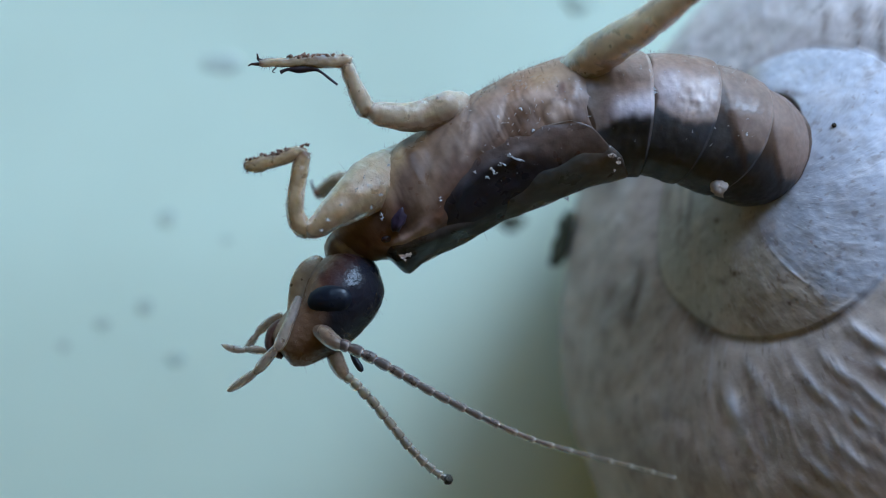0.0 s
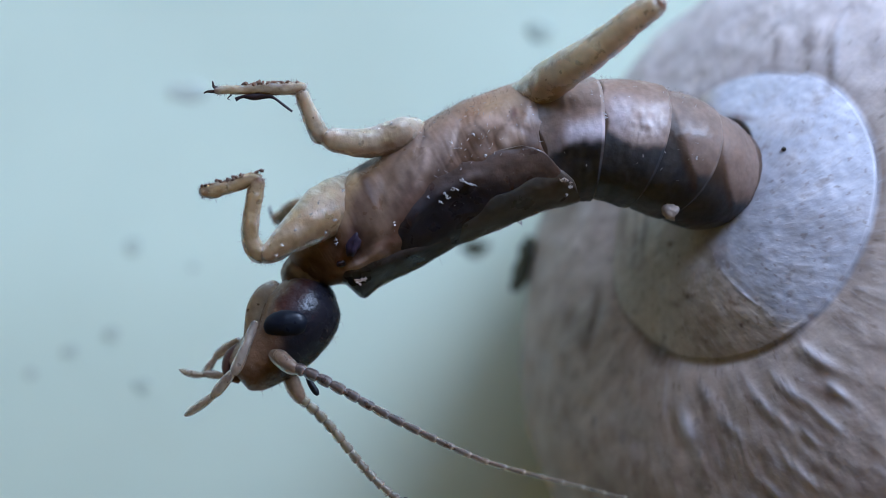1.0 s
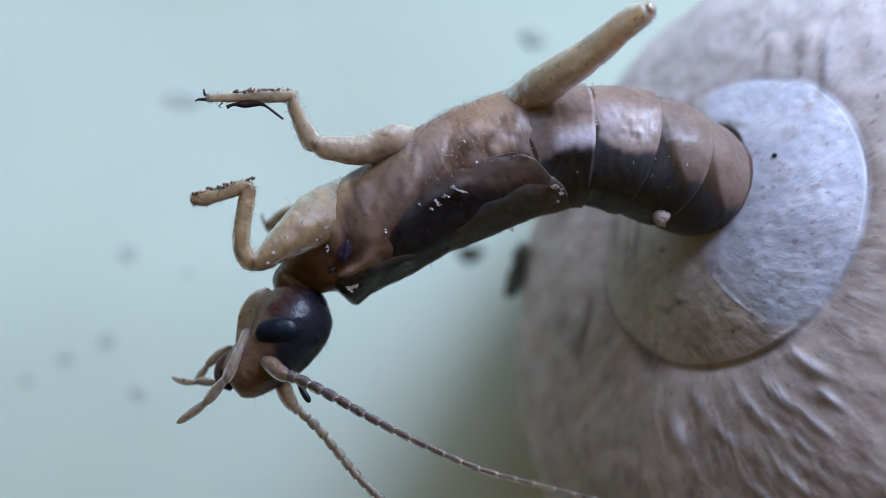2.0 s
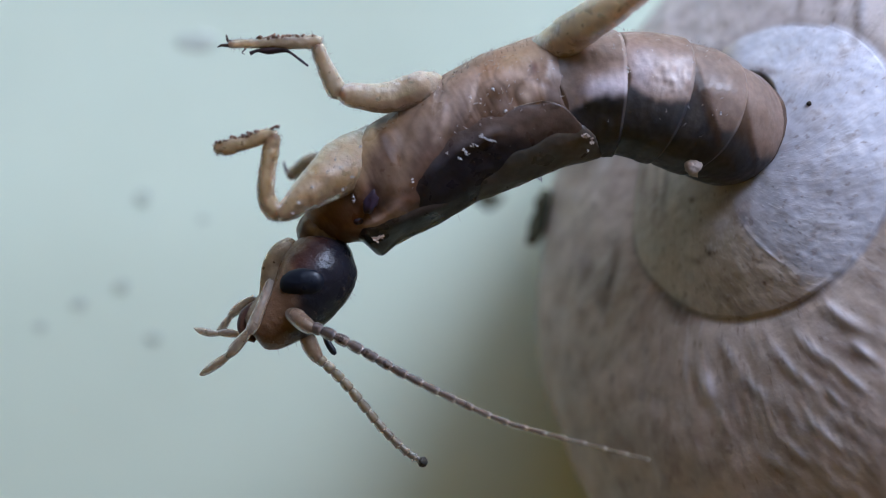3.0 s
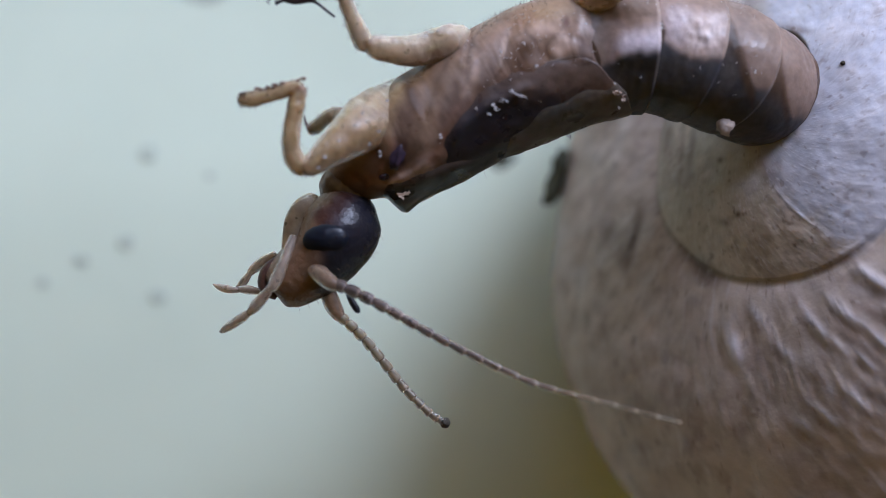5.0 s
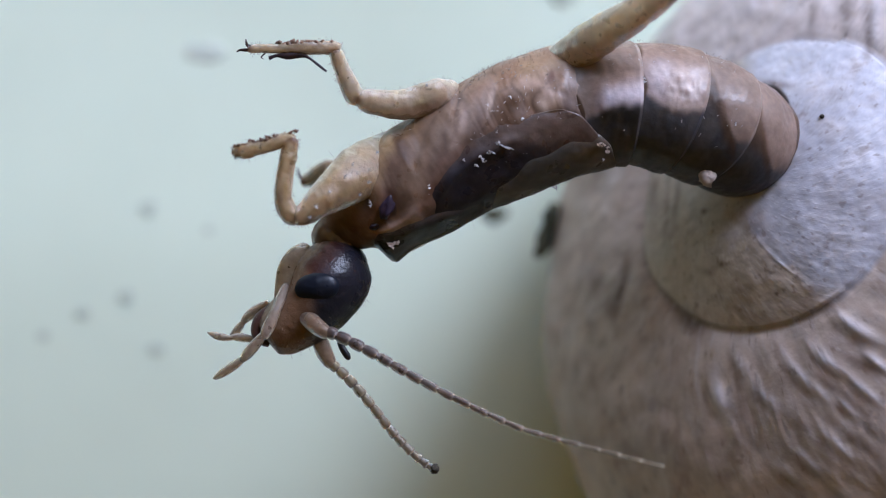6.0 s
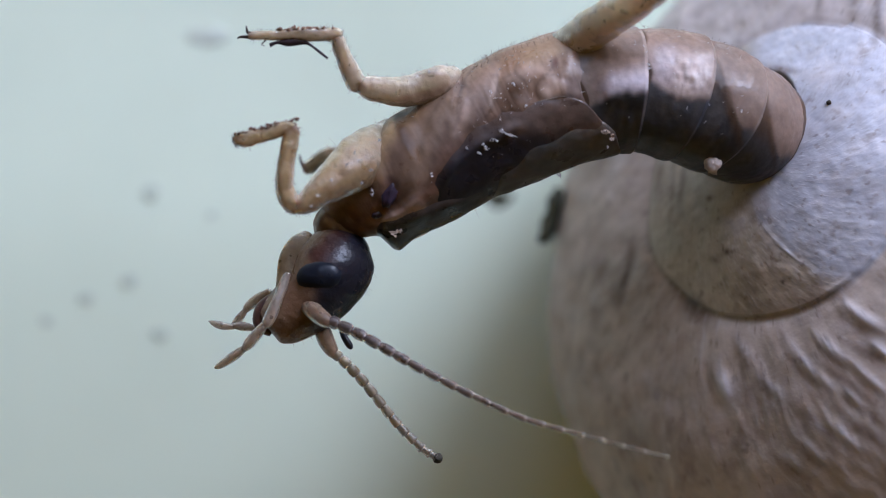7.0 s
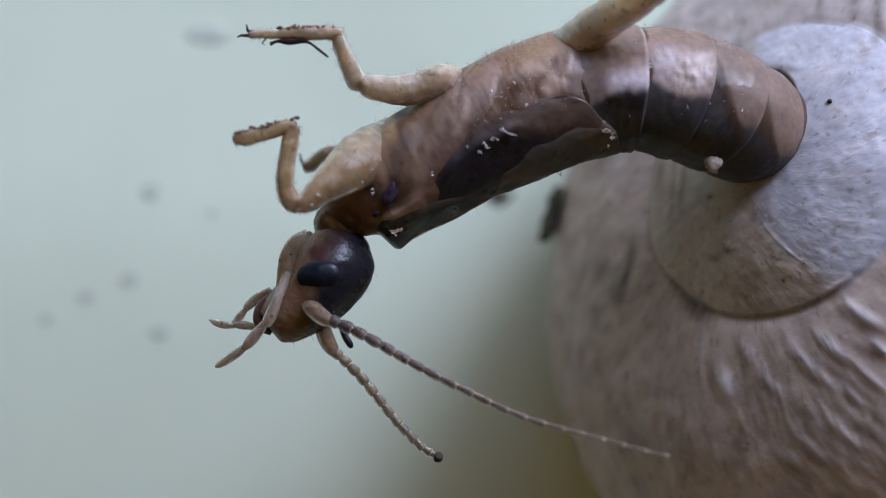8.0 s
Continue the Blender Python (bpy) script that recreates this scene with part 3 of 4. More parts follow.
# skin colours by place, some with crease shade and lit relief painted in
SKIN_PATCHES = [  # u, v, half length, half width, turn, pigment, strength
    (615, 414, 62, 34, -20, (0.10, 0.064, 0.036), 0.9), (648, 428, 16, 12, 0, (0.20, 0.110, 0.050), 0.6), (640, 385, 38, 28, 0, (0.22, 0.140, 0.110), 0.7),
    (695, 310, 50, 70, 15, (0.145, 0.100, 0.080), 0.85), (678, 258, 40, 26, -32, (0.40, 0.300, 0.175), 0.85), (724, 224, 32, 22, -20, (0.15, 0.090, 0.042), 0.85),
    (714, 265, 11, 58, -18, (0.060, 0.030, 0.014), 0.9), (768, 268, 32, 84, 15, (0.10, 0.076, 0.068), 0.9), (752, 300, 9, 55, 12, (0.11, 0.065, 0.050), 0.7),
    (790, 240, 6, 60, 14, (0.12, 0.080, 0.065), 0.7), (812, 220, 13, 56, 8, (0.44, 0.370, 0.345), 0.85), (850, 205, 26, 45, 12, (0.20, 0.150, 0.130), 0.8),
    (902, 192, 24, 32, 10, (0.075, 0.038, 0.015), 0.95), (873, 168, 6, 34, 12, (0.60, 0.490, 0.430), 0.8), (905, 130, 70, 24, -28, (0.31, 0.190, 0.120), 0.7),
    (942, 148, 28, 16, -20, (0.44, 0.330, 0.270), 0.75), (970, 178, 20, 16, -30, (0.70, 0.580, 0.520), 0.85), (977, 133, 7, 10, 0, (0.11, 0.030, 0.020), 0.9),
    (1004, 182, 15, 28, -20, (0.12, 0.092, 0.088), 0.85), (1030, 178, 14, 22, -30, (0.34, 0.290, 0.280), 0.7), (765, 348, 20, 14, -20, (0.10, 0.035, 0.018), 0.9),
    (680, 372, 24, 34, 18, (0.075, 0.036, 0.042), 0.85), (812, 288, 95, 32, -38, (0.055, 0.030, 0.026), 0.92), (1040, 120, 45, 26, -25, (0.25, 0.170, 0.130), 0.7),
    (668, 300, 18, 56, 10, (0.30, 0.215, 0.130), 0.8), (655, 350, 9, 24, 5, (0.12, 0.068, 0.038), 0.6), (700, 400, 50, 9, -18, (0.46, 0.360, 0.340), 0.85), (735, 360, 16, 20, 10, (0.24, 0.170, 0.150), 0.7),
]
MOUNDS = [  # soft swellings round the leg bases: u, v, half length, half width, turn, height in mm
    (694, 302, 46, 74, 14, 0.11), (786, 262, 34, 88, 20, 0.04), (842, 190, 30, 56, 20, 0.03), (902, 190, 25, 34, 10, 0.015), (968, 178, 24, 20, -30, 0.02),
    (940, 142, 32, 22, -20, 0.015), (1003, 178, 16, 28, -20, 0.02), (745, 372, 34, 12, -25, 0.03),
]


def thorax():
    """The soft middle of the body: belly skin with folds and creases round the leg bases."""
    around, along, t1 = 150, 340, 6.85
    vs, fs, cs, uv, ns = [], [], [], [], []
    for i in range(along + 1):
        t = t1 * i / along
        for j in range(around):
            ang = 2 * math.pi * j / around
            p, nrm = BODY.point(t, ang, 1 - 0.12 * smooth(5.98, 6.6, t) + 0.006 * math.sin(t * 9 + 1.2 * math.cos(ang)) + 0.006 * wob(t, ang, 4.0))
            belly = -math.cos(ang)
            fibre = noise.noise(Vector((t * 15 + 1.5 * wob(t, ang, 1.5), ang * 1.3, 4))) + 0.6 * noise.noise(Vector((t * 34, ang * 2.0, 9)))
            c = mix((0.115, 0.070, 0.048), (0.285, 0.190, 0.135), smooth(-0.35, 0.6, belly + 0.2 * wob(t, ang)))
            c = mix(c, (0.19, 0.105, 0.06), 0.35 * smooth(0.1, 0.6, wob(t, ang, 5.0)))
            c = mix(c, (0.10, 0.055, 0.04), 0.6 * smooth(0.3, 0.8, math.cos(ang)) * smooth(2.8, 3.4, t))
            c = mix(c, (0.30, 0.235, 0.22), 0.35 * smooth(5.8, 6.5, t) * smooth(-0.1, -0.35, math.cos(ang)))
            c = mix(c, (0.05, 0.04, 0.036), 0.8 * smooth(6.1, 6.4, t) * smooth(0.12, 0.35, math.cos(ang)))
            c = mix(c, (0.36, 0.26, 0.19), 0.20 * smooth(0.2, 0.9, fibre))
            cs.append(mix(c, (0.15, 0.085, 0.05), 0.16 * smooth(0.2, 0.9, -fibre)))
            p = p + nrm * 0.003 * MM * fibre
            k = (1 - (p.z / MM - LIFT) / REACH) * 0.01 * MM
            uv.append((784 + p.x / k, 441 - p.y / k))
            vs.append(p)
            ns.append(nrm)
    uv, up = np.array(uv), np.array([max(0.0, x.z) for x in ns]) ** 0.5
    push, tone = np.zeros(len(vs)), np.array(cs)
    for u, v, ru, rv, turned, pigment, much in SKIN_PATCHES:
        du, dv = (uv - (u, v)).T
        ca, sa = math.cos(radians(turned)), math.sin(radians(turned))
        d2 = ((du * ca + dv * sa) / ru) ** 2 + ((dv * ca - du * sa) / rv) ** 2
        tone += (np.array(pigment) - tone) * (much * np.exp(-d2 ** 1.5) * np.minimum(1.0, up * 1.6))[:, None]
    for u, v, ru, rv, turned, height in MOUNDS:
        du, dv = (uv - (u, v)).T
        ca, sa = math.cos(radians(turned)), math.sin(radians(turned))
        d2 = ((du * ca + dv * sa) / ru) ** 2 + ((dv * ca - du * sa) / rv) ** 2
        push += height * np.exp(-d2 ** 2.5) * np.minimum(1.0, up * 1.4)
        # shade painted round the foot of each swelling
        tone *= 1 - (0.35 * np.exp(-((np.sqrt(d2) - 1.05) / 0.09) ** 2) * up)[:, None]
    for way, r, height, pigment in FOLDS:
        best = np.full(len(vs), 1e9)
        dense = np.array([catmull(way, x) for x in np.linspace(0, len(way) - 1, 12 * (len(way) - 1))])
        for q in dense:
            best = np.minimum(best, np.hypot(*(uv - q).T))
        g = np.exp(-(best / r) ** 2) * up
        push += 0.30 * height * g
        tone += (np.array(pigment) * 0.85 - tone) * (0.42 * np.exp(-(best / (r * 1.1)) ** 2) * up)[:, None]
    tone *= np.array((0.88, 0.80, 0.72))
    out = []
    for p, nrm, a in zip(vs, ns, push):
        grain = 0.006 * noise.noise(p * 1300) + 0.006 * noise.noise(p * 4500) + 0.004 * noise.noise(p * 11000)
        out.append(p + nrm * (a + grain) * MM)
    for i in range(along):
        for j in range(around):
            k = (j + 1) % around
            fs.append((i * around + j, i * around + k, (i + 1) * around + k, (i + 1) * around + j))
    fs.append(tuple(range(around))[::-1])
    fs.append(tuple(range(along * around, (along + 1) * around)))
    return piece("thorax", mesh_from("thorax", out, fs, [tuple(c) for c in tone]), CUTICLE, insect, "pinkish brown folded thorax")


thorax()


def abdomen(t0, t1, border, bow, seam, ridge=0.0, tuck=None):
    """One ring of the abdomen: dark on the back with a lobed border, pale below, its hind rim standing over the next ring."""

    def tone(t, ang):
        f = (t - t0) / (t1 - t0)
        p, nrm = BODY.point(t + bow * math.sin(ang), ang)
        k = (1 - (p.z / MM - LIFT) / REACH) * 0.01 * MM
        u, v = 784 + p.x / k, 441 - p.y / k
        w = wob(t, ang, 5.0)
        dark = smooth(-9, 9, v - lerp(border, u) + 8 * w)
        over = lerp(border, u) - v
        pale = mix((0.32, 0.225, 0.18), (0.21, 0.135, 0.10), 0.35 + 0.6 * wob(t, ang, 3.0) + 0.6 * smooth(-0.5, -0.95, math.cos(ang)))
        pale = mix(pale, (0.19, 0.130, 0.098), 0.8 * ridge * smooth(40, 75, over))
        # lilac sheen of the first ring, painted into the pale tone
        pale = mix(pale, (0.60, 0.53, 0.57), 0.9 * ridge * smooth(52, 12, over + 6 * w) * smooth(1035, 1085, u))
        pale = mix(pale, (0.22, 0.165, 0.135), 0.8 * ridge * smooth(1072, 1035, u))
        # the same sheen painted on the second ring
        pale = mix(pale, (0.56, 0.49, 0.51), 0.8 * math.exp(-((u - 1168) / 22) ** 2 - ((v - 140) / 36) ** 2))
        pale = mix(pale, (0.24, 0.15, 0.105), 0.7 * smooth(112, 88, v) * smooth(1130, 1160, u) * smooth(1262, 1235, u))
        patch = math.exp(-((u - 1222) / 40) ** 4 - ((v - 156) / 36) ** 4)
        pale = mix(pale, (0.52, 0.43, 0.40), patch * (0.8 + 0.6 * noise.noise(p * 5000)))
        pale = mix(pale, (0.17, 0.115, 0.088), 0.6 * smooth(8.2, 8.7, t))
        skin_tone = mix((0.040, 0.041, 0.048), (0.062, 0.056, 0.055), 0.5 + w)
        skin_tone = mix(skin_tone, (0.075, 0.058, 0.036), 0.7 * math.exp(-((u - 1205) / 38) ** 2 - ((v - 285) / 18) ** 2))
        col = mix(pale, skin_tone, dark)
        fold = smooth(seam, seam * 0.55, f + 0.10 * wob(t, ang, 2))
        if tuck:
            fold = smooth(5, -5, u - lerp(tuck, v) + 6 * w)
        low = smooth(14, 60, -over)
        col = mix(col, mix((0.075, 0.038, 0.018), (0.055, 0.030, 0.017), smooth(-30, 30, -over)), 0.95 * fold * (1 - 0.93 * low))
        return mix(col, (0.34, 0.27, 0.23), (0.45 - 0.33 * dark) * smooth(0.94, 0.965, f) * smooth(1.02, 0.99, f) * (0.6 + 1.2 * w))

    def grow(t, ang):
        f = (t - t0) / (t1 - t0)
        hump = ridge * 0.10 * math.exp(-((math.degrees(ang) - 88) / 15) ** 2) * smooth(0.15, 0.45, f)
        p, nrm = BODY.point(t + bow * math.sin(ang), ang)
        k = (1 - (p.z / MM - LIFT) / REACH) * 0.01 * MM
        far_off = ((784 + p.x / k - 1222) / 36) ** 4 + ((441 - p.y / k - 156) / 32) ** 4
        scab = math.exp(-far_off) * (0.012 + 0.03 * noise.noise(p * 5000) + 0.02 * noise.noise(p * 12000))
        return 0.964 + 0.044 * smooth(0, 0.85, f) - 0.035 * smooth(0.95, 1.0, f) + 0.006 * wob(t, ang, 6.0) + hump + scab

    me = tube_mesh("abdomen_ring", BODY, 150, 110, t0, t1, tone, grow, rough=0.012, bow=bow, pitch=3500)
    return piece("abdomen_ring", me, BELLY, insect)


abdomen(5.98, 7.36, [(1020, 228), (1045, 207), (1072, 191), (1100, 184), (1130, 181)], 0.16, 0.05, 1.0)
abdomen(7.26, 8.52, [(1135, 150), (1150, 168), (1170, 184), (1192, 197), (1240, 195), (1262, 186)], 0.16, 0.12)
abdomen(8.38, 9.50, [(1225, 160), (1268, 150), (1283, 205), (1300, 242), (1320, 252), (1338, 246), (1352, 215)], 0.14, 0.42, tuck=[(100, 1246), (120, 1260), (150, 1273), (205, 1289), (250, 1301)])
abdomen(9.38, 10.28, [(1320, 220), (1350, 236), (1358, 270), (1372, 302), (1395, 296), (1415, 262)], 0.12, 0.24, tuck=[(130, 1338), (155, 1346), (190, 1354), (230, 1359), (290, 1363)])
abdomen(10.12, 13.0, [(1300, 330), (1420, 330)], 0.0, 1.6)


def dark_plate(f, g):
    border = lerp(((0, 0.92), (0.15, 0.88), (0.35, 0.82), (0.5, 0.76), (0.65, 0.68), (0.85, 0.6)), f) + 0.012 * math.sin(f * 37)
    c = mix((0.017, 0.015, 0.021), (0.082, 0.052, 0.040), smooth(border - 0.05, border + 0.15, g))
    return mix(c, (0.13, 0.080, 0.058), 0.6 * smooth(0.95, 1.0, g) * smooth(0.7, 0.3, f))


def case_relief(f, g):
    along = smooth(0.02, 0.1, f) * smooth(0.6, 0.4, f)
    line = 0.85 + 0.008 * math.sin(f * 31)
    return along * (0.05 * math.exp(-((g - line) / 0.035) ** 2) - 0.02 * math.exp(-((g - line + 0.13) / 0.07) ** 2)) + 0.012 * smooth(0.45, 0.6, f) * math.sin(g * 9)


CASE_EDGE = [(0, 58), (0.05, 78), (0.14, 95), (0.3, 99), (0.5, 96), (0.75, 89), (0.85, 78), (0.94, 58), (1, 30)]
FLAP_EDGE = [(0, 20), (0.08, 42), (0.38, 57), (0.7, 60), (0.85, 58), (0.95, 44), (1, 18)]
NAPE_EDGE = [(0, 25), (0.1, 45), (0.25, 58), (0.5, 56), (0.8, 45), (1, 30)]
piece("wing_case", plate_mesh("wing_case", BODY, 3.05, 6.72, lambda f: -30, lambda f: lerp(CASE_EDGE, f), 0.045, dark_plate, 90, 70, rough=0.012, pitch=2600, relief=case_relief, rim_lift=lambda f: -0.6 + 1.3 * smooth(0.7, 0.85, f)), HARD, insect,
      "dark brown glossy wing case")
piece("wing_flap", plate_mesh("wing_flap", BODY, 3.85, 6.98, lambda f: -45, lambda f: lerp(FLAP_EDGE, f) + 1.5 * math.sin(f * 23), 0.075,
                              lambda f, g: mix((0.060, 0.057, 0.052), (0.100, 0.078, 0.063), smooth(0.5, 0.9, g) * smooth(0.3, 0.8, f) + 0.3 * math.sin(f * 9)), 70, 40, rough=0.022, pitch=2600),
      CUTICLE, insect, "dull grey-brown wing flap")
piece("pronotum", plate_mesh("pronotum", BODY, 1.38, 4.15, lambda f: -40, lambda f: lerp(NAPE_EDGE, f), 0.05,
                             lambda f, g: mix((0.030, 0.030, 0.030), (0.085, 0.058, 0.048), 0.8 * smooth(0.85, 1, g)), 60, 40, rough=0.02, pitch=2600, rim_lift=lambda f: -0.5,
                             relief=lambda f, g: 0.20 * smooth(0.9, 0.5, g) * smooth(0.0, 0.08, f) * smooth(0.48, 0.20, f)), HARD, insect,
      "blackish shield behind the head")


piece("dark_spot", lump_mesh("dark_spot", (687, 362, skin(687, 362) + 0.01), (13, 27, 9), 5.0, 0.25, 12, 18, (0.025, 0.015, 0.03), turn=-18), HARD, insect, "glossy dark purple spot")
piece("dark_spot", lump_mesh("dark_spot", (664, 400, skin(664, 400) - 0.02), (10, 7, 6), 6.0, 0.25, 10, 14, (0.03, 0.015, 0.02), turn=20), HARD, insect, "glossy dark purple spot")


NECK = Tube([(645, 392, -0.1, 26, 26), (615, 407, -0.02, 43, 40), (592, 424, -0.02, 42, 40), (580, 440, -0.08, 32, 30), (572, 452, -0.1, 14, 14)])
piece("neck", tube_mesh("neck", NECK, 60, 50, tone=lambda t, a: mix(mix((0.22, 0.15, 0.085), (0.10, 0.062, 0.036), 0.5 + 1.2 * wob(t, a, 4.0)), (0.36, 0.27, 0.17), 0.7 * smooth(0.75, 1.0, -math.cos(a))), rough=0.03, pitch=5000), CUTICLE, insect,
      "wrinkled golden brown neck skin")

# head: axis from the crown to the mouth
def head_row(s, lo, hi, d, h=0.05):
    n = (lo + hi) / 2
    return (590 - 0.513 * s + 0.858 * n, 428 + 0.858 * s + 0.513 * n, h, (hi - lo) / 2, d)


HEAD = Tube([head_row(-16, 20, 46, 14), head_row(-6, -2, 68, 42), head_row(17, -26, 90, 66), head_row(57, -36, 102, 84), head_row(100, -34, 95, 84),
             head_row(135, -38, 80, 72), head_row(168, -44, 60, 58), head_row(192, -46, 42, 46), head_row(203, -42, 30, 34), head_row(208, -36, 20, 12)])


def head_tone(t, ang):
    w = 0.25 * wob(t, ang, 2.0)
    face = smooth(3.5, 5.4, t + 1.5 * math.cos(ang) + w)
    c = mix(mix((0.015, 0.014, 0.019), (0.07, 0.028, 0.021), smooth(-0.2, 0.8, math.cos(ang))), (0.25, 0.145, 0.088), face)
    c = mix(c, (0.24, 0.16, 0.10), smooth(0.55, 0.9, math.cos(ang) + 0.5 * w) * smooth(1.0, 2.5, t))
    return mix(c, (0.10, 0.045, 0.03), 0.6 * smooth(7.2, 8.0, t))


head = piece("head", tube_mesh("head", HEAD, 150, 220, tone=head_tone, rough=0.005, pitch=8000), HEAD_SKIN, insect, "blackish brown head with rusty face")
piece("eye", lump_mesh("eye", (563, 508, 0.77), (40, 26, 20), 1.0, 0.05, 18, 30, turn=6, tip=9), EYE, head, "black glossy oval eye")
CHEEK = Tube([(543, 433, 0.02, 9, 5), (533, 452, 0.18, 24, 7), (521, 480, 0.32, 29, 7), (511, 508, 0.42, 24, 7), (501, 534, 0.50, 16, 7), (491, 562, 0.58, 7, 5)])
piece("cheek", tube_mesh("cheek", CHEEK, 20, 30, tone=lambda t, a: mix((0.31, 0.215, 0.12), (0.19, 0.118, 0.062), 0.3 + wob(t, a) + 0.5 * smooth(0.3, 0.9, math.cos(a)))), LIMB, head, "tan jaw base")
JAW = Tube([(478, 542, 0.1, 4, 8), (464, 562, 0.1, 12, 16), (454, 584, 0.12, 9, 14), (462, 600, 0.12, 9, 12), (478, 610, 0.1, 5, 6)])
piece("jaw", tube_mesh("jaw", JAW, 16, 16, tone=lambda t, a: (0.09, 0.045, 0.035)), HARD, head, "dark reddish jaw")


def chain(name, rows, material, parent, tone, label="", around=16):
    """A limb or feeler of jointed segments, each a mesh of its own."""
    for r in rows:
        tb = Tube(r)
        piece(name, tube_mesh(name, tb, around, max(8, tb.top * 8), tone=tone), material, parent, label)


def palp_tone(t, a):
    return mix((0.44, 0.36, 0.285), (0.29, 0.21, 0.155), 0.5 + wob(t, a) + 0.8 * smooth(1.6, 0.2, t))


chain("palp_segment", [
    [(508, 504, 0.44, 8, 5), (499, 526, 0.60, 9, 6), (489, 550, 0.72, 9, 8), (478, 576, 0.78, 11, 9), (470, 592, 0.8, 9, 8), (466, 598, 0.8, 4, 4)],
    [(470, 588, 0.8, 5, 5), (458, 604, 0.8, 9, 8), (440, 625, 0.75, 10, 9), (429, 638, 0.7, 5, 5)],
    [(436, 630, 0.7, 4, 4), (420, 643, 0.65, 8, 8), (398, 658, 0.55, 8, 8), (384, 667, 0.5, 5, 5), (378, 669, 0.5, 1, 1)],
    [(476, 534, 0.0, 5, 6), (455, 548, -0.1, 9, 9), (438, 562, -0.2, 8, 8), (430, 572, -0.2, 4, 4)],
    [(434, 567, -0.2, 4, 4), (424, 580, -0.2, 7, 7), (412, 596, -0.2, 6, 6), (408, 600, -0.2, 2, 2)],
    [(450, 600, -0.1, 5, 5), (430, 597, -0.1, 8, 8), (412, 596, -0.1, 5, 5)],
    [(414, 598, -0.1, 4, 4), (395, 596, -0.1, 7, 7), (380, 592, -0.1, 6, 6), (368, 587, -0.1, 1, 1)],
], LIMB, head, palp_tone)


def feeler(path, count, r0, r1, base, tip, parent, spread=0.0, ring=1.0):
    """A feeler of bead-like joints along a curve."""
    for i in range(count):
        a, b = ((len(path) - 1) * (g * (1 - spread) + spread * g * g) for g in (i / count, (i + 1.04) / count))
        b = min(b, len(path) - 1)
        f = i / (count - 1)
        r = r0 + (r1 - r0) * f
        rows = []
        for g, k in ((0.0, 0.58), (0.14, 0.84 - 0.2 * f * f), (0.4, 0.98 - 0.3 * f * f), (0.7, 1.0 - 0.2 * f * f), (0.9, 0.9 + 0.15 * f * f), (1.0, 0.60)):
            q = catmull(path, a + (b - a) * g)
            rows.append((*q, r * k, r * k))
        tb = Tube(rows, 4)
        dark = mix(base, tip, f)
        me = tube_mesh("feeler_joint", tb, 12, 12, tone=lambda t, ang: mix(dark, mix((0.27, 0.21, 0.18), (0.42, 0.32, 0.24), smooth(0.2, 0.75, f)), ring * min(1.0, smooth(3.6, 4.2, t) + smooth(0.4, 0.0, t))))
        piece("feeler_joint", me, LIMB, parent)


def scape(rows, parent):
    return piece("scape", tube_mesh("scape", Tube(rows), 20, 24, tone=lambda t, a: mix((0.29, 0.195, 0.13), (0.19, 0.12, 0.075), 0.4 + wob(t, a))), LIMB, parent,
                 "pale swollen feeler base")


near_base = scape([(532, 548, 0.50, 8, 8), (546, 562, 0.72, 15, 14), (563, 578, 0.9, 15, 15), (578, 588, 1.0, 12, 12), (588, 592, 1.0, 6, 6)], head)
far_base = scape([(562, 594, 0.0, 6, 6), (568, 604, 0.0, 14, 14), (575, 622, 0.0, 15, 15), (585, 640, 0.0, 12, 12), (591, 649, 0.0, 7, 7)], head)
feeler([(580, 586, 1.0), (625, 606, 1.1), (675, 633, 1.2), (725, 662, 1.3), (775, 689, 1.4), (825, 714, 1.5), (875, 738, 1.6), (925, 759, 1.75), (975, 774, 1.9),
        (1025, 787, 2.1), (1075, 800, 2.3), (1125, 813, 2.5), (1176, 826, 2.7)], 20, 11.5, 3.0, (0.11, 0.078, 0.068), (0.115, 0.078, 0.054), near_base, 0.28)
feeler([(588, 643, 0.0), (612, 664, 0.0), (640, 694, 0.0), (668, 729, 0.0), (694, 762, 0.0), (720, 790, 0.0), (746, 814, 0.0), (768, 828, 0.0)], 13, 10, 8.5,
       (0.25, 0.195, 0.12), (0.15, 0.115, 0.085), far_base, 0.0, 0.9)
piece("feeler_tip", lump_mesh("feeler_tip", (770, 829, 0.0), (9, 9, 9), 2.0, 0.2), DIRT, far_base, "dark rounded feeler tip")


# legs
def limb_tone(t, a):
    """Glassy skin: greyish pink, golden olive where the flesh shows, brown along one edge."""
    c = mix((0.42, 0.31, 0.24), (0.33, 0.235, 0.165), 0.4 + 0.6 * wob(t, a, 1.6))
    c = mix(c, (0.36, 0.265, 0.145), 0.55 * smooth(-0.1, 0.5, wob(t + 21, a, 0.7)))
    c = mix(c, (0.22, 0.13, 0.08), 0.45 * smooth(0.72, 0.98, math.cos(a - 2.8) + 0.25 * wob(t, a, 6.0)))
    return mix(c, (0.26, 0.15, 0.09), 0.25 * smooth(0.15, 0.5, wob(t + 7, a, 3.5)))


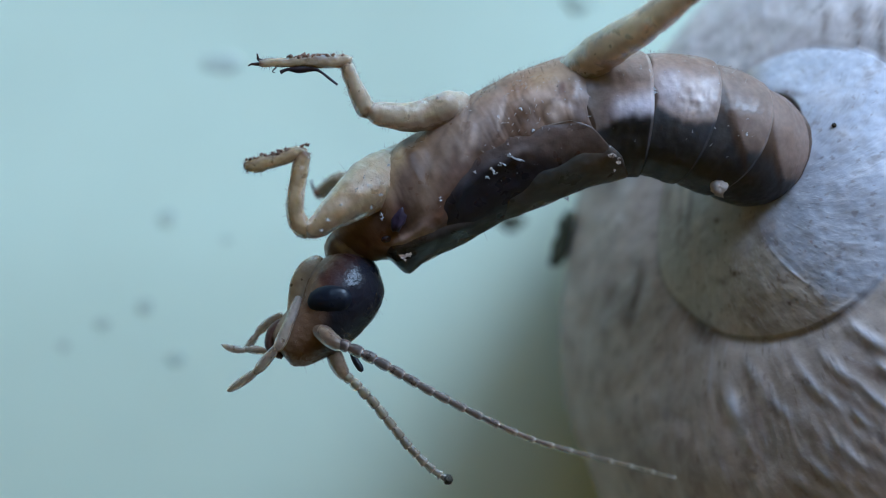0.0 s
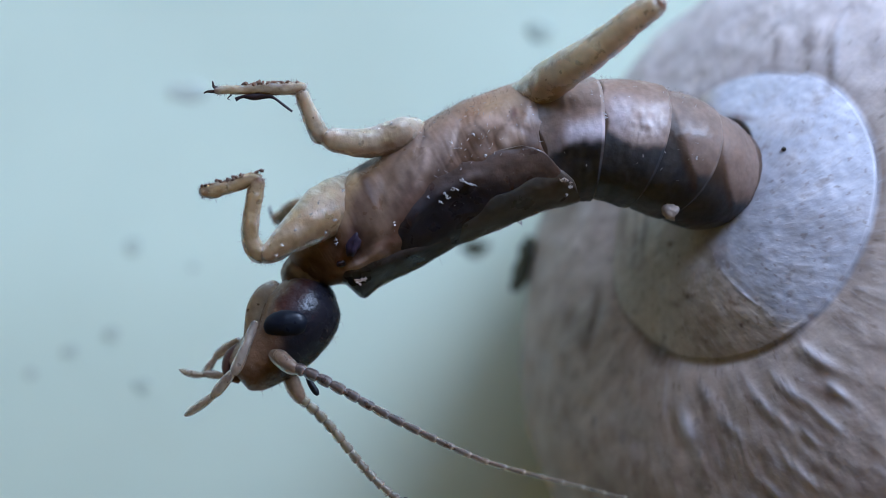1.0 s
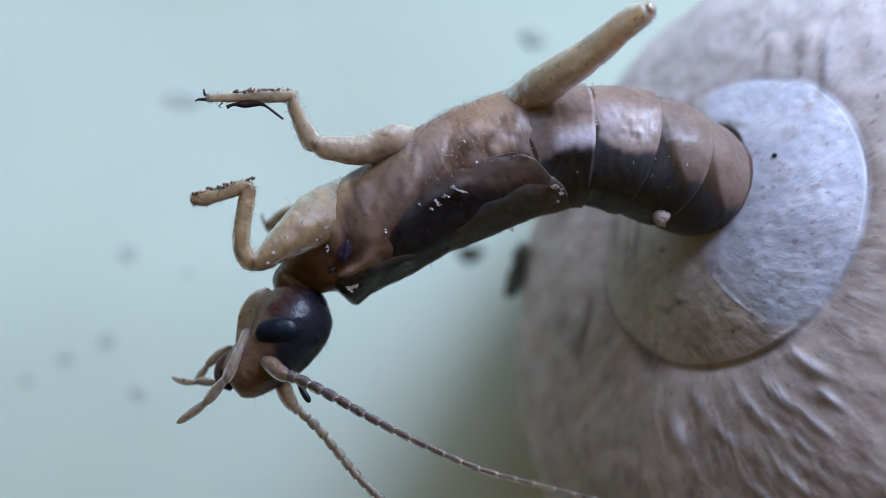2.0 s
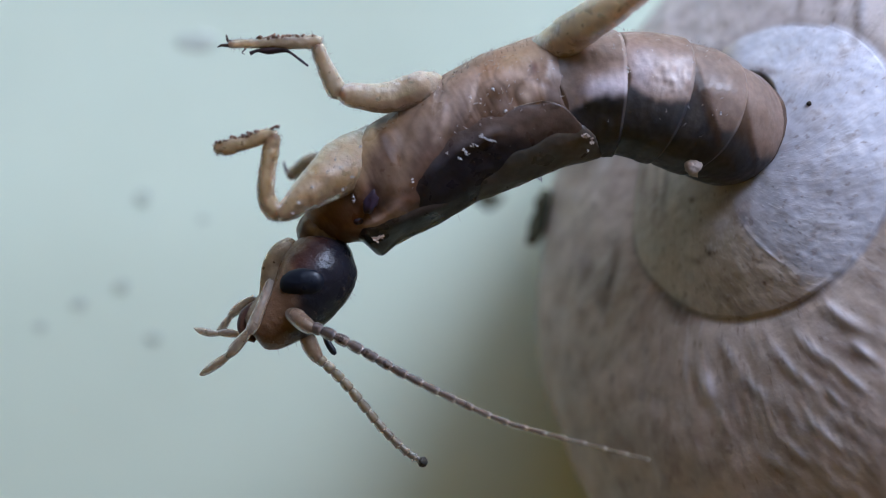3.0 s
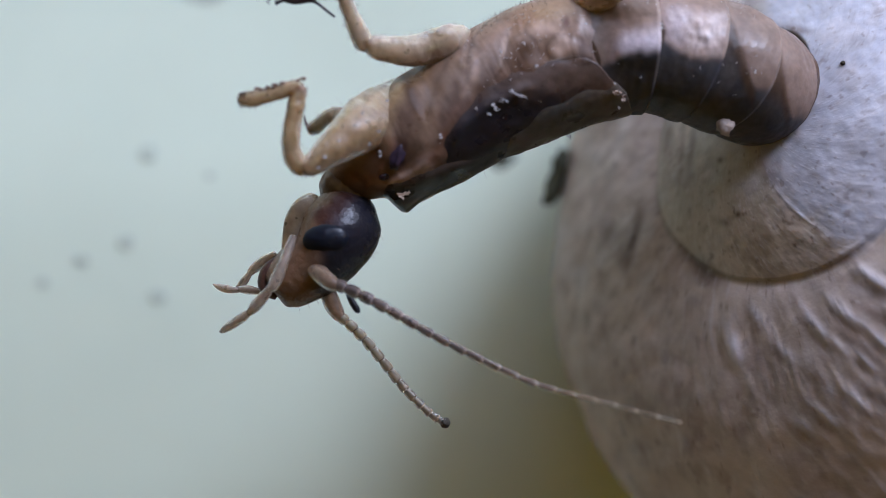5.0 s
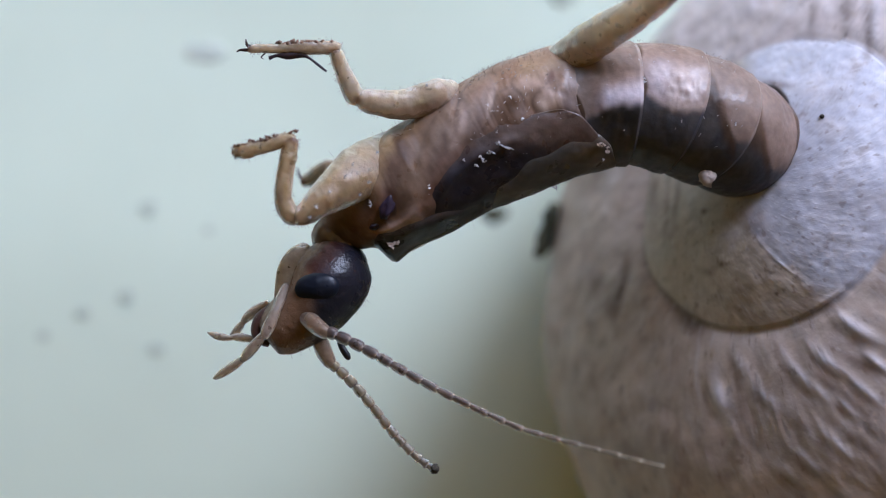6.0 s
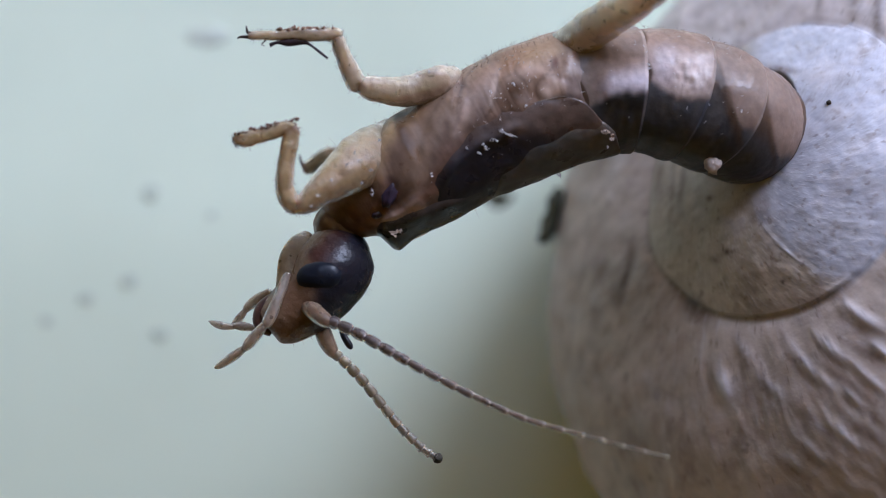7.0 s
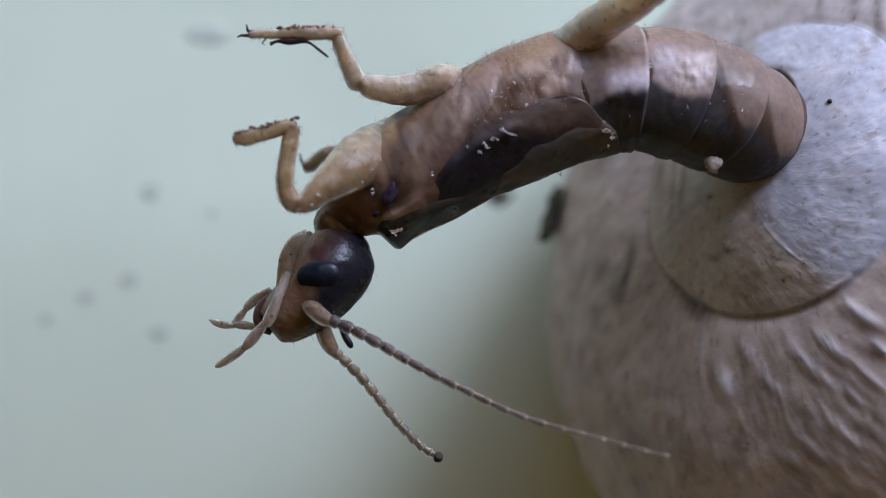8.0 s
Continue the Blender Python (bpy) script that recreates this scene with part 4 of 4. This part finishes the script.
def leg(name, sections, label, tint=(1, 1, 1), base=0.9, root_tone=(0.23, 0.145, 0.085)):
    """A leg of jointed sections under one part."""
    root = None
    for part_name, rows in sections:
        tb = Tube(rows)
        top = tb.top
        me = tube_mesh(part_name, tb, 40, top * 18, tone=lambda t, a, top=top, first=root is None: mix(mix(tuple(x * y for x, y in zip(limb_tone(t, a), tint)), (0.19, 0.09, 0.055), 0.85 * smooth(top - 1.1, top - 0.2, t)),
                                                                                                               root_tone, base * smooth(3.2, 0.4, t) if first else 0.35 * smooth(0.8, 0.1, t)), rough=0.02, pitch=4200)
        ob = piece(part_name, me, LIMB, insect if root is None else root, label if root is None else "")
        root = root or ob
        fuzz_spots.extend(fuzz(tb, 40 * top, 0.1, top - 0.1, 0, 360, 0.065, 0.005))
    return root


fuzz_spots = []
front = leg("front_leg", [
    ("front_leg", [(702, 246, 0.0, 14, 14), (686, 260, 0.2, 30, 24), (660, 284, 0.5, 43, 32), (636, 304, 0.75, 47, 36), (608, 327, 1.0, 41, 34), (572, 353, 1.2, 30, 27), (543, 377, 1.3, 21, 20),
                   (527, 388, 1.3, 14, 14), (520, 392, 1.3, 4, 4)]),
    ("shin", [(528, 392, 1.3, 8, 8), (515, 381, 1.3, 17, 16), (504, 355, 1.35, 17, 16), (503, 325, 1.4, 15.5, 15), (509, 290, 1.4, 15, 14), (516, 258, 1.4, 14, 13), (519, 244, 1.4, 9, 9)]),
    ("foot", [(524, 248, 1.4, 8, 8), (508, 246, 1.4, 12, 11), (478, 257, 1.4, 12, 10), (450, 264, 1.4, 14, 11), (430, 268, 1.4, 13, 10), (417, 269, 1.4, 9, 7), (411, 270, 1.4, 3, 3)]),
], "translucent pale yellowish front leg", (1.06, 1.02, 0.80), 0.6, (0.29, 0.20, 0.095))
middle = leg("middle_leg", [
    ("middle_leg", [(812, 172, 0, 16, 16), (797, 166, 0.2, 24, 22), (773, 167, 0.5, 28, 25), (740, 179, 0.54, 29, 25), (700, 185, 0.68, 26, 23), (658, 179, 0.82, 22, 20), (640, 175, 0.88, 17, 16), (630, 172, 0.88, 8, 8)]),
    ("shin", [(638, 182, 0.88, 9, 9), (628, 168, 0.88, 18, 17), (614, 140, 0.95, 16, 15), (603, 113, 0.99, 14.5, 14), (596, 94, 1.02, 12, 12), (594, 84, 1.02, 6, 6)]),
    ("foot", [(604, 88, 1.02, 9, 9), (590, 84, 1.02, 13, 12), (560, 85, 1.02, 11.5, 11), (520, 84, 1.02, 10, 9), (480, 86, 1.02, 8, 7), (452, 86, 1.02, 7, 6), (440, 86, 1.02, 5, 5)]),
], "translucent pale middle leg with dirty foot", (1.18, 1.22, 1.16), 0.45, (0.36, 0.26, 0.17))
hind = leg("hind_leg", [
    ("hind_leg", [(938, 130, 0.0, 8, 8), (964, 121, 0.15, 24, 18), (1006, 101, 0.48, 34, 27), (1049, 71, 0.9, 36, 31), (1098, 41, 1.3, 33, 29), (1148, 7, 1.6, 29, 26), (1198, -32, 1.9, 26, 23), (1240, -58, 2.1, 20, 20), (1252, -66, 2.2, 8, 8)]),
], "thick pale yellowish hind thigh", (1.56, 1.66, 1.46), 0.7, (0.40, 0.28, 0.19))
far = leg("far_leg", [
    ("far_leg", [(600, 310, -1.2, 14, 12), (588, 296, -1.4, 15, 12), (570, 300, -1.5, 14, 12), (548, 316, -1.6, 14, 12), (534, 322, -1.6, 8, 8)]),
], "olive tan far front leg", (0.55, 0.58, 0.42))



def hook(points, parent, r=3.0):
    rows = [(u, v, h, r * k, r * k) for (u, v, h), k in zip(points, np.linspace(1.0, 0.3, len(points)))]
    piece("claw", tube_mesh("claw", Tube(rows, 6), 8, 14, tone=lambda t, a: (0.045, 0.025, 0.018)), HARD, parent, "dark brown claw")


hook([(448, 83, 1.02), (439, 80, 1.04), (437, 75, 1.07), (436, 69, 1.07)], middle, 4)
hook([(446, 88, 1.02), (434, 88, 1.02), (426, 88, 1.02), (420, 91, 1.0)], middle, 4)
hook([(470, 94, 1.02), (463, 101, 1.02), (468, 104, 1.02)], middle, 1.6)
hook([(424, 262, 1.4), (417, 262, 1.4), (415, 266, 1.4)], front, 4)
hook([(424, 274, 1.4), (418, 277, 1.4), (417, 281, 1.4)], front, 4)
hook([(538, 322, -1.6), (533, 312, -1.6), (530, 304, -1.6), (529, 296, -1.6)], far, 4)
# grime on the feet
for i in range(38):
    u = random.uniform(490, 602)
    piece("grime", lump_mesh("grime", (u, 74.0 + random.uniform(-2, 5) + 0.10 * max(0, u - 575), 1.02 + random.uniform(-0.04, 0.06)),
                             (random.uniform(2, 6), random.uniform(2, 4), 3), i * 1.7, 0.8, 5, 8, turn=random.uniform(0, 180)), GRIME, middle)
for i in range(30):
    u = random.uniform(414, 524)
    piece("grime", lump_mesh("grime", (u, 257 - 0.25 * (u - 420) + random.uniform(-2, 4), 1.42 + random.uniform(-0.03, 0.06)),
                             (random.uniform(2, 5), random.uniform(2, 4), 3), 40 + i * 1.7, 0.8, 5, 8, turn=random.uniform(0, 180)), GRIME, front)
# ventral down and bristles
fuzz_spots.extend([(at(612, 288, 1.0), Vector((-0.45, 0.9, 0.1)), 0.26, 0.006), (at(600, 290, 1.0), Vector((-0.5, 0.85, 0)), 0.28, 0.006),
                   (at(835, 385, 0.0), Vector((0.25, -0.95, 0)), 0.22, 0.006), (at(852, 160, 0.2), Vector((-0.1, 1, 0)), 0.35, 0.005)])
fuzz_spots.extend(fuzz(BODY, 520, 2.6, 6.6, 140, 205, 0.075, 0.006))
fuzz_spots.extend(fuzz(BODY, 160, 6.6, 9.2, 150, 205, 0.04, 0.006))
fuzz_spots.extend(fuzz(NECK, 60, 0.6, 3.6, 130, 230, 0.09, 0.006))
fuzz_spots.extend(fuzz(HEAD, 60, 0.8, 8.0, 120, 240, 0.10, 0.006))
fuzz_spots.extend(fuzz(HEAD, 24, 6.0, 8.0, -90, 90, 0.16, 0.007))
fuzz_spots.extend(fuzz(HEAD, 36, 2.0, 5.0, -35, 40, 0.09, 0.006))
fuzz_spots.extend(fuzz(CHEEK, 30, 0.5, 3.5, 120, 220, 0.12, 0.006))
tagged(piece("hair", hairs_mesh("hair", fuzz_spots), BRISTLE, insect, "short fine brown hairs"), kind="stuff")

# dirt, flakes and stand-in glints on the insect
piece("crumb", lump_mesh("crumb", (1253, 311, 0.42), (15, 18, 14), 4.0, 0.4), CRUMB, insect, "pale crumb stuck on the back")
RIM = Tube([(720, 448, 0.12, 0.8, 0.8), (740, 437, 0.13, 2.0, 2), (766, 422, 0.13, 2.6, 3), (793, 404, 0.12, 2.2, 2.5), (817, 388, 0.10, 0.8, 0.8)])


def in_plan(p):
    h = p.z / MM - LIFT
    k = (1 - h / REACH) * 0.01 * MM
    return (784 + p.x / k, 441 - p.y / k, h)


CASE_RIM = Tube([(*in_plan(BODY.point(3.05 + 3.67 * f, radians(lerp(CASE_EDGE, f) - 1), 1.0, 0.025 * MM)[0]), r, r)
                 for f, r in ((0.60, 0.2), (0.63, 0.4), (0.66, 0.6), (0.70, 0.6), (0.74, 0.4), (0.78, 0.2))])
piece("rim", tube_mesh("rim", CASE_RIM, 8, 40, tone=lambda t, a: (0.26, 0.20, 0.16)), CUTICLE, insect, "thin pale rim of the wing case")
piece("rim", tube_mesh("rim", RIM, 10, 30, tone=lambda t, a: (0.46, 0.42, 0.36)), LIMB, insect, "pale translucent rim of the neck shield")
STICK = Tube([(477, 103, 1.02, 4, 4), (490, 98, 1.02, 3, 3), (510, 98, 1.02, 7, 5), (535, 97, 1.02, 5, 4), (548, 102, 1.02, 2.5, 2.5), (565, 115, 1.02, 2.5, 2.5), (579, 126, 1.02, 2, 2)])
piece("dirt_fibre", tube_mesh("dirt_fibre", STICK, 10, 36, tone=lambda t, a: (0.02, 0.01, 0.012)), HARD, middle, "dark maroon dirt fibre")
PEG = Tube([(602, 604, 0.8, 5, 5), (608, 617, 0.8, 6, 6), (616, 630, 0.8, 6, 6), (620, 636, 0.8, 2.5, 2.5)])
piece("dirt_peg", tube_mesh("dirt_peg", PEG, 10, 16, tone=lambda t, a: (0.012, 0.013, 0.02)), HARD, near_base, "blue-black dirt peg")


# small pale flakes, scales and grit clinging to the skin, some standing in for wet glints
def shards_mesh(name, centre, ru, rv, turn, seed):
    """A tatter of a few thin, crooked scales, also used for glints."""
    dice = random.Random(seed)
    vs, fs = [], []
    c = at(*centre)
    rot = Matrix.Rotation(radians(turn), 3, "Z")
    for _ in range(4 + int(ru * rv / 9)):
        mid = rot @ Vector((dice.uniform(-0.7, 0.7) * ru, dice.uniform(-0.7, 0.7) * rv, dice.uniform(-1, 2)))
        tilt = Matrix.Rotation(dice.uniform(0, 6.3), 3, "Z") if ru < 2.5 * rv else rot
        tilt = tilt @ Matrix.Rotation(dice.uniform(-0.5, 0.5), 3, "X") @ Matrix.Rotation(dice.uniform(-0.4, 0.4), 3, "Y")
        long, wide = dice.uniform(0.25, 0.6) * max(ru, rv) + 0.8, dice.uniform(0.12, 0.4) * min(ru, rv) + 0.5
        k = len(vs)
        for z in (-0.35, 0.35):
            for x, y in ((-1, 0.2), (-0.3, -1), (1, -0.3), (0.4, 1)):
                vs.append(c + (mid + tilt @ Vector((x * long * dice.uniform(0.6, 1), y * wide * dice.uniform(0.6, 1), z))) * 0.01 * MM)
        fs += [tuple(k + q for q in f) for f in ((3, 2, 1, 0), (4, 5, 6, 7), (0, 1, 5, 4), (1, 2, 6, 5), (2, 3, 7, 6), (3, 0, 4, 7))]
    return mesh_from(name, vs, fs, smooth_shade=False)


def cling(u, v, ru, rv, turn, m):
    over = 0.16 if v > 420 else 0.09 if (u > 770 and v > 215) else (0.33 if u < 660 and v < 420 else 0.03)
    piece("flake_glint", shards_mesh("flake_glint", (u, v, skin(u, v) + over), ru * 0.9, rv * 0.9, turn, u), m, insect)


for u, v, ru, rv, turn, m in ((893, 258, 17, 3, -22, FLAKE_GLINT), (882, 253, 5, 4, 10, FLAKE_GLINT), (853, 278, 6, 5, 0, FLAKE_GLINT), (845, 293, 5, 3, 0, FLAKE_GLINT), (866, 270, 4, 3, 0, FLAKE_GLINT),
                              (843, 200, 3, 10, 15, FLAKE_GLINT), (912, 158, 4, 5, 0, FLAKE_GLINT), (906, 172, 6, 3, 0, FLAKE_GLINT), (926, 210, 4, 3, 0, FLAKE_GLINT), (700, 432, 14, 8, 30, CRUMB),
                              (694, 436, 5, 6, 0, FLAKE_GLINT), (858, 284, 7, 3, -35, FLAKE_GLINT), (872, 268, 7, 2, -30, FLAKE_GLINT), (822, 284, 2, 4, 10, FLAKE_GLINT)):
    cling(u, v, ru, rv, turn, m)
for u, v, ru, rv, turn, m in ((984, 333, 5, 6, 0, FLAKE_GLINT), (1066, 254, 9, 5, -10, CRUMB), (1076, 264, 6, 8, 0, CRUMB), (1070, 279, 4, 6, 0, FLAKE_GLINT),
                              (969, 136, 4, 7, 0, DIRT), (984, 155, 4, 3, 30, FLAKE_GLINT), (773, 205, 2, 5, 0, FLAKE_GLINT), (760, 330, 4, 7, 0, FLAKE_GLINT), (656, 360, 2, 10, 8, FLAKE_GLINT),
                              (612, 306, 6, 5, 0, FLAKE_GLINT), (580, 335, 6, 8, 20, FLAKE_GLINT), (640, 306, 7, 4, -20, FLAKE_GLINT), (557, 362, 4, 4, 0, FLAKE_GLINT), (703, 275, 4, 4, 0, FLAKE_GLINT),
                              (1141, 140, 3, 9, 5, FLAKE_GLINT), (1302, 219, 4, 4, 0, FLAKE_GLINT), (1322, 170, 3, 3, 0, FLAKE_GLINT), (650, 497, 3, 3, 0, FLAKE_GLINT)):
    cling(u, v, ru, rv, turn, m)

# pale scales added as the glints on the legs
for u, v, h in ((640, 345, 1.35), (612, 312, 1.43), (585, 338, 1.52), (625, 290, 1.28), (560, 366, 1.52), (655, 322, 1.15), (600, 352, 1.35), (548, 385, 1.45), (668, 268, 0.98), (757, 150, 0.78)):
    piece("flake_glint", shards_mesh("flake_glint", (u, v, h), 4, 3, u % 90, u), FLAKE_GLINT, insect)
# whitish fibres and scales, many of them added as wet glints
spots = []
for i in range(230):
    t, a = random.choice((random.uniform(2.4, 9.5), random.gauss(5.0, 0.6))), radians(random.uniform(60, 150))
    p, nrm = BODY.point(t, a, 1.0, 0.02 * MM)
    spots.append((p, Vector((random.uniform(-1, 1), random.uniform(-1, 1), random.uniform(-0.1, 0.4))), random.uniform(0.02, 0.07), random.uniform(0.006, 0.014)))
tagged(piece("lint_glint", hairs_mesh("lint_glint", spots), FLAKE_GLINT, insect, "tiny whitish fibres, scales and stand-in glints"), kind="stuff")

# ---- specks on the sill ----
def speck(u, v, ru, rv, seed, material, label):
    k = -LIFT + 0.006 - sill_drop(at(u, v, -LIFT).y / MM)
    ob = piece("speck", lump_mesh("speck", (u, v, k), (ru * 1.4, rv * 1.4, 0.6), seed, 0.5, 6, 14), material)
    return tagged(ob, label, "speck", group="specks on the sill")


for i, (u, v, ru, rv, m) in enumerate(((265, 367, 15, 14, SPECK), (226, 523, 14, 12, SPECK), (281, 616, 15, 12, SPECK), (150, 553, 14, 11, SPECK), (880, 376, 26, 14, OLIVE),
                                       (365, 92, 34, 16, VIOLET), (372, 405, 9, 7, SPECK), (80, 592, 12, 9, SPECK), (1000, -10, 26, 18, SPECK))):
    speck(u, v, ru, rv, 3.0 + i, m, "small violet smudge on the sill" if m is VIOLET else "small grey-green speck on the sill")

motions()
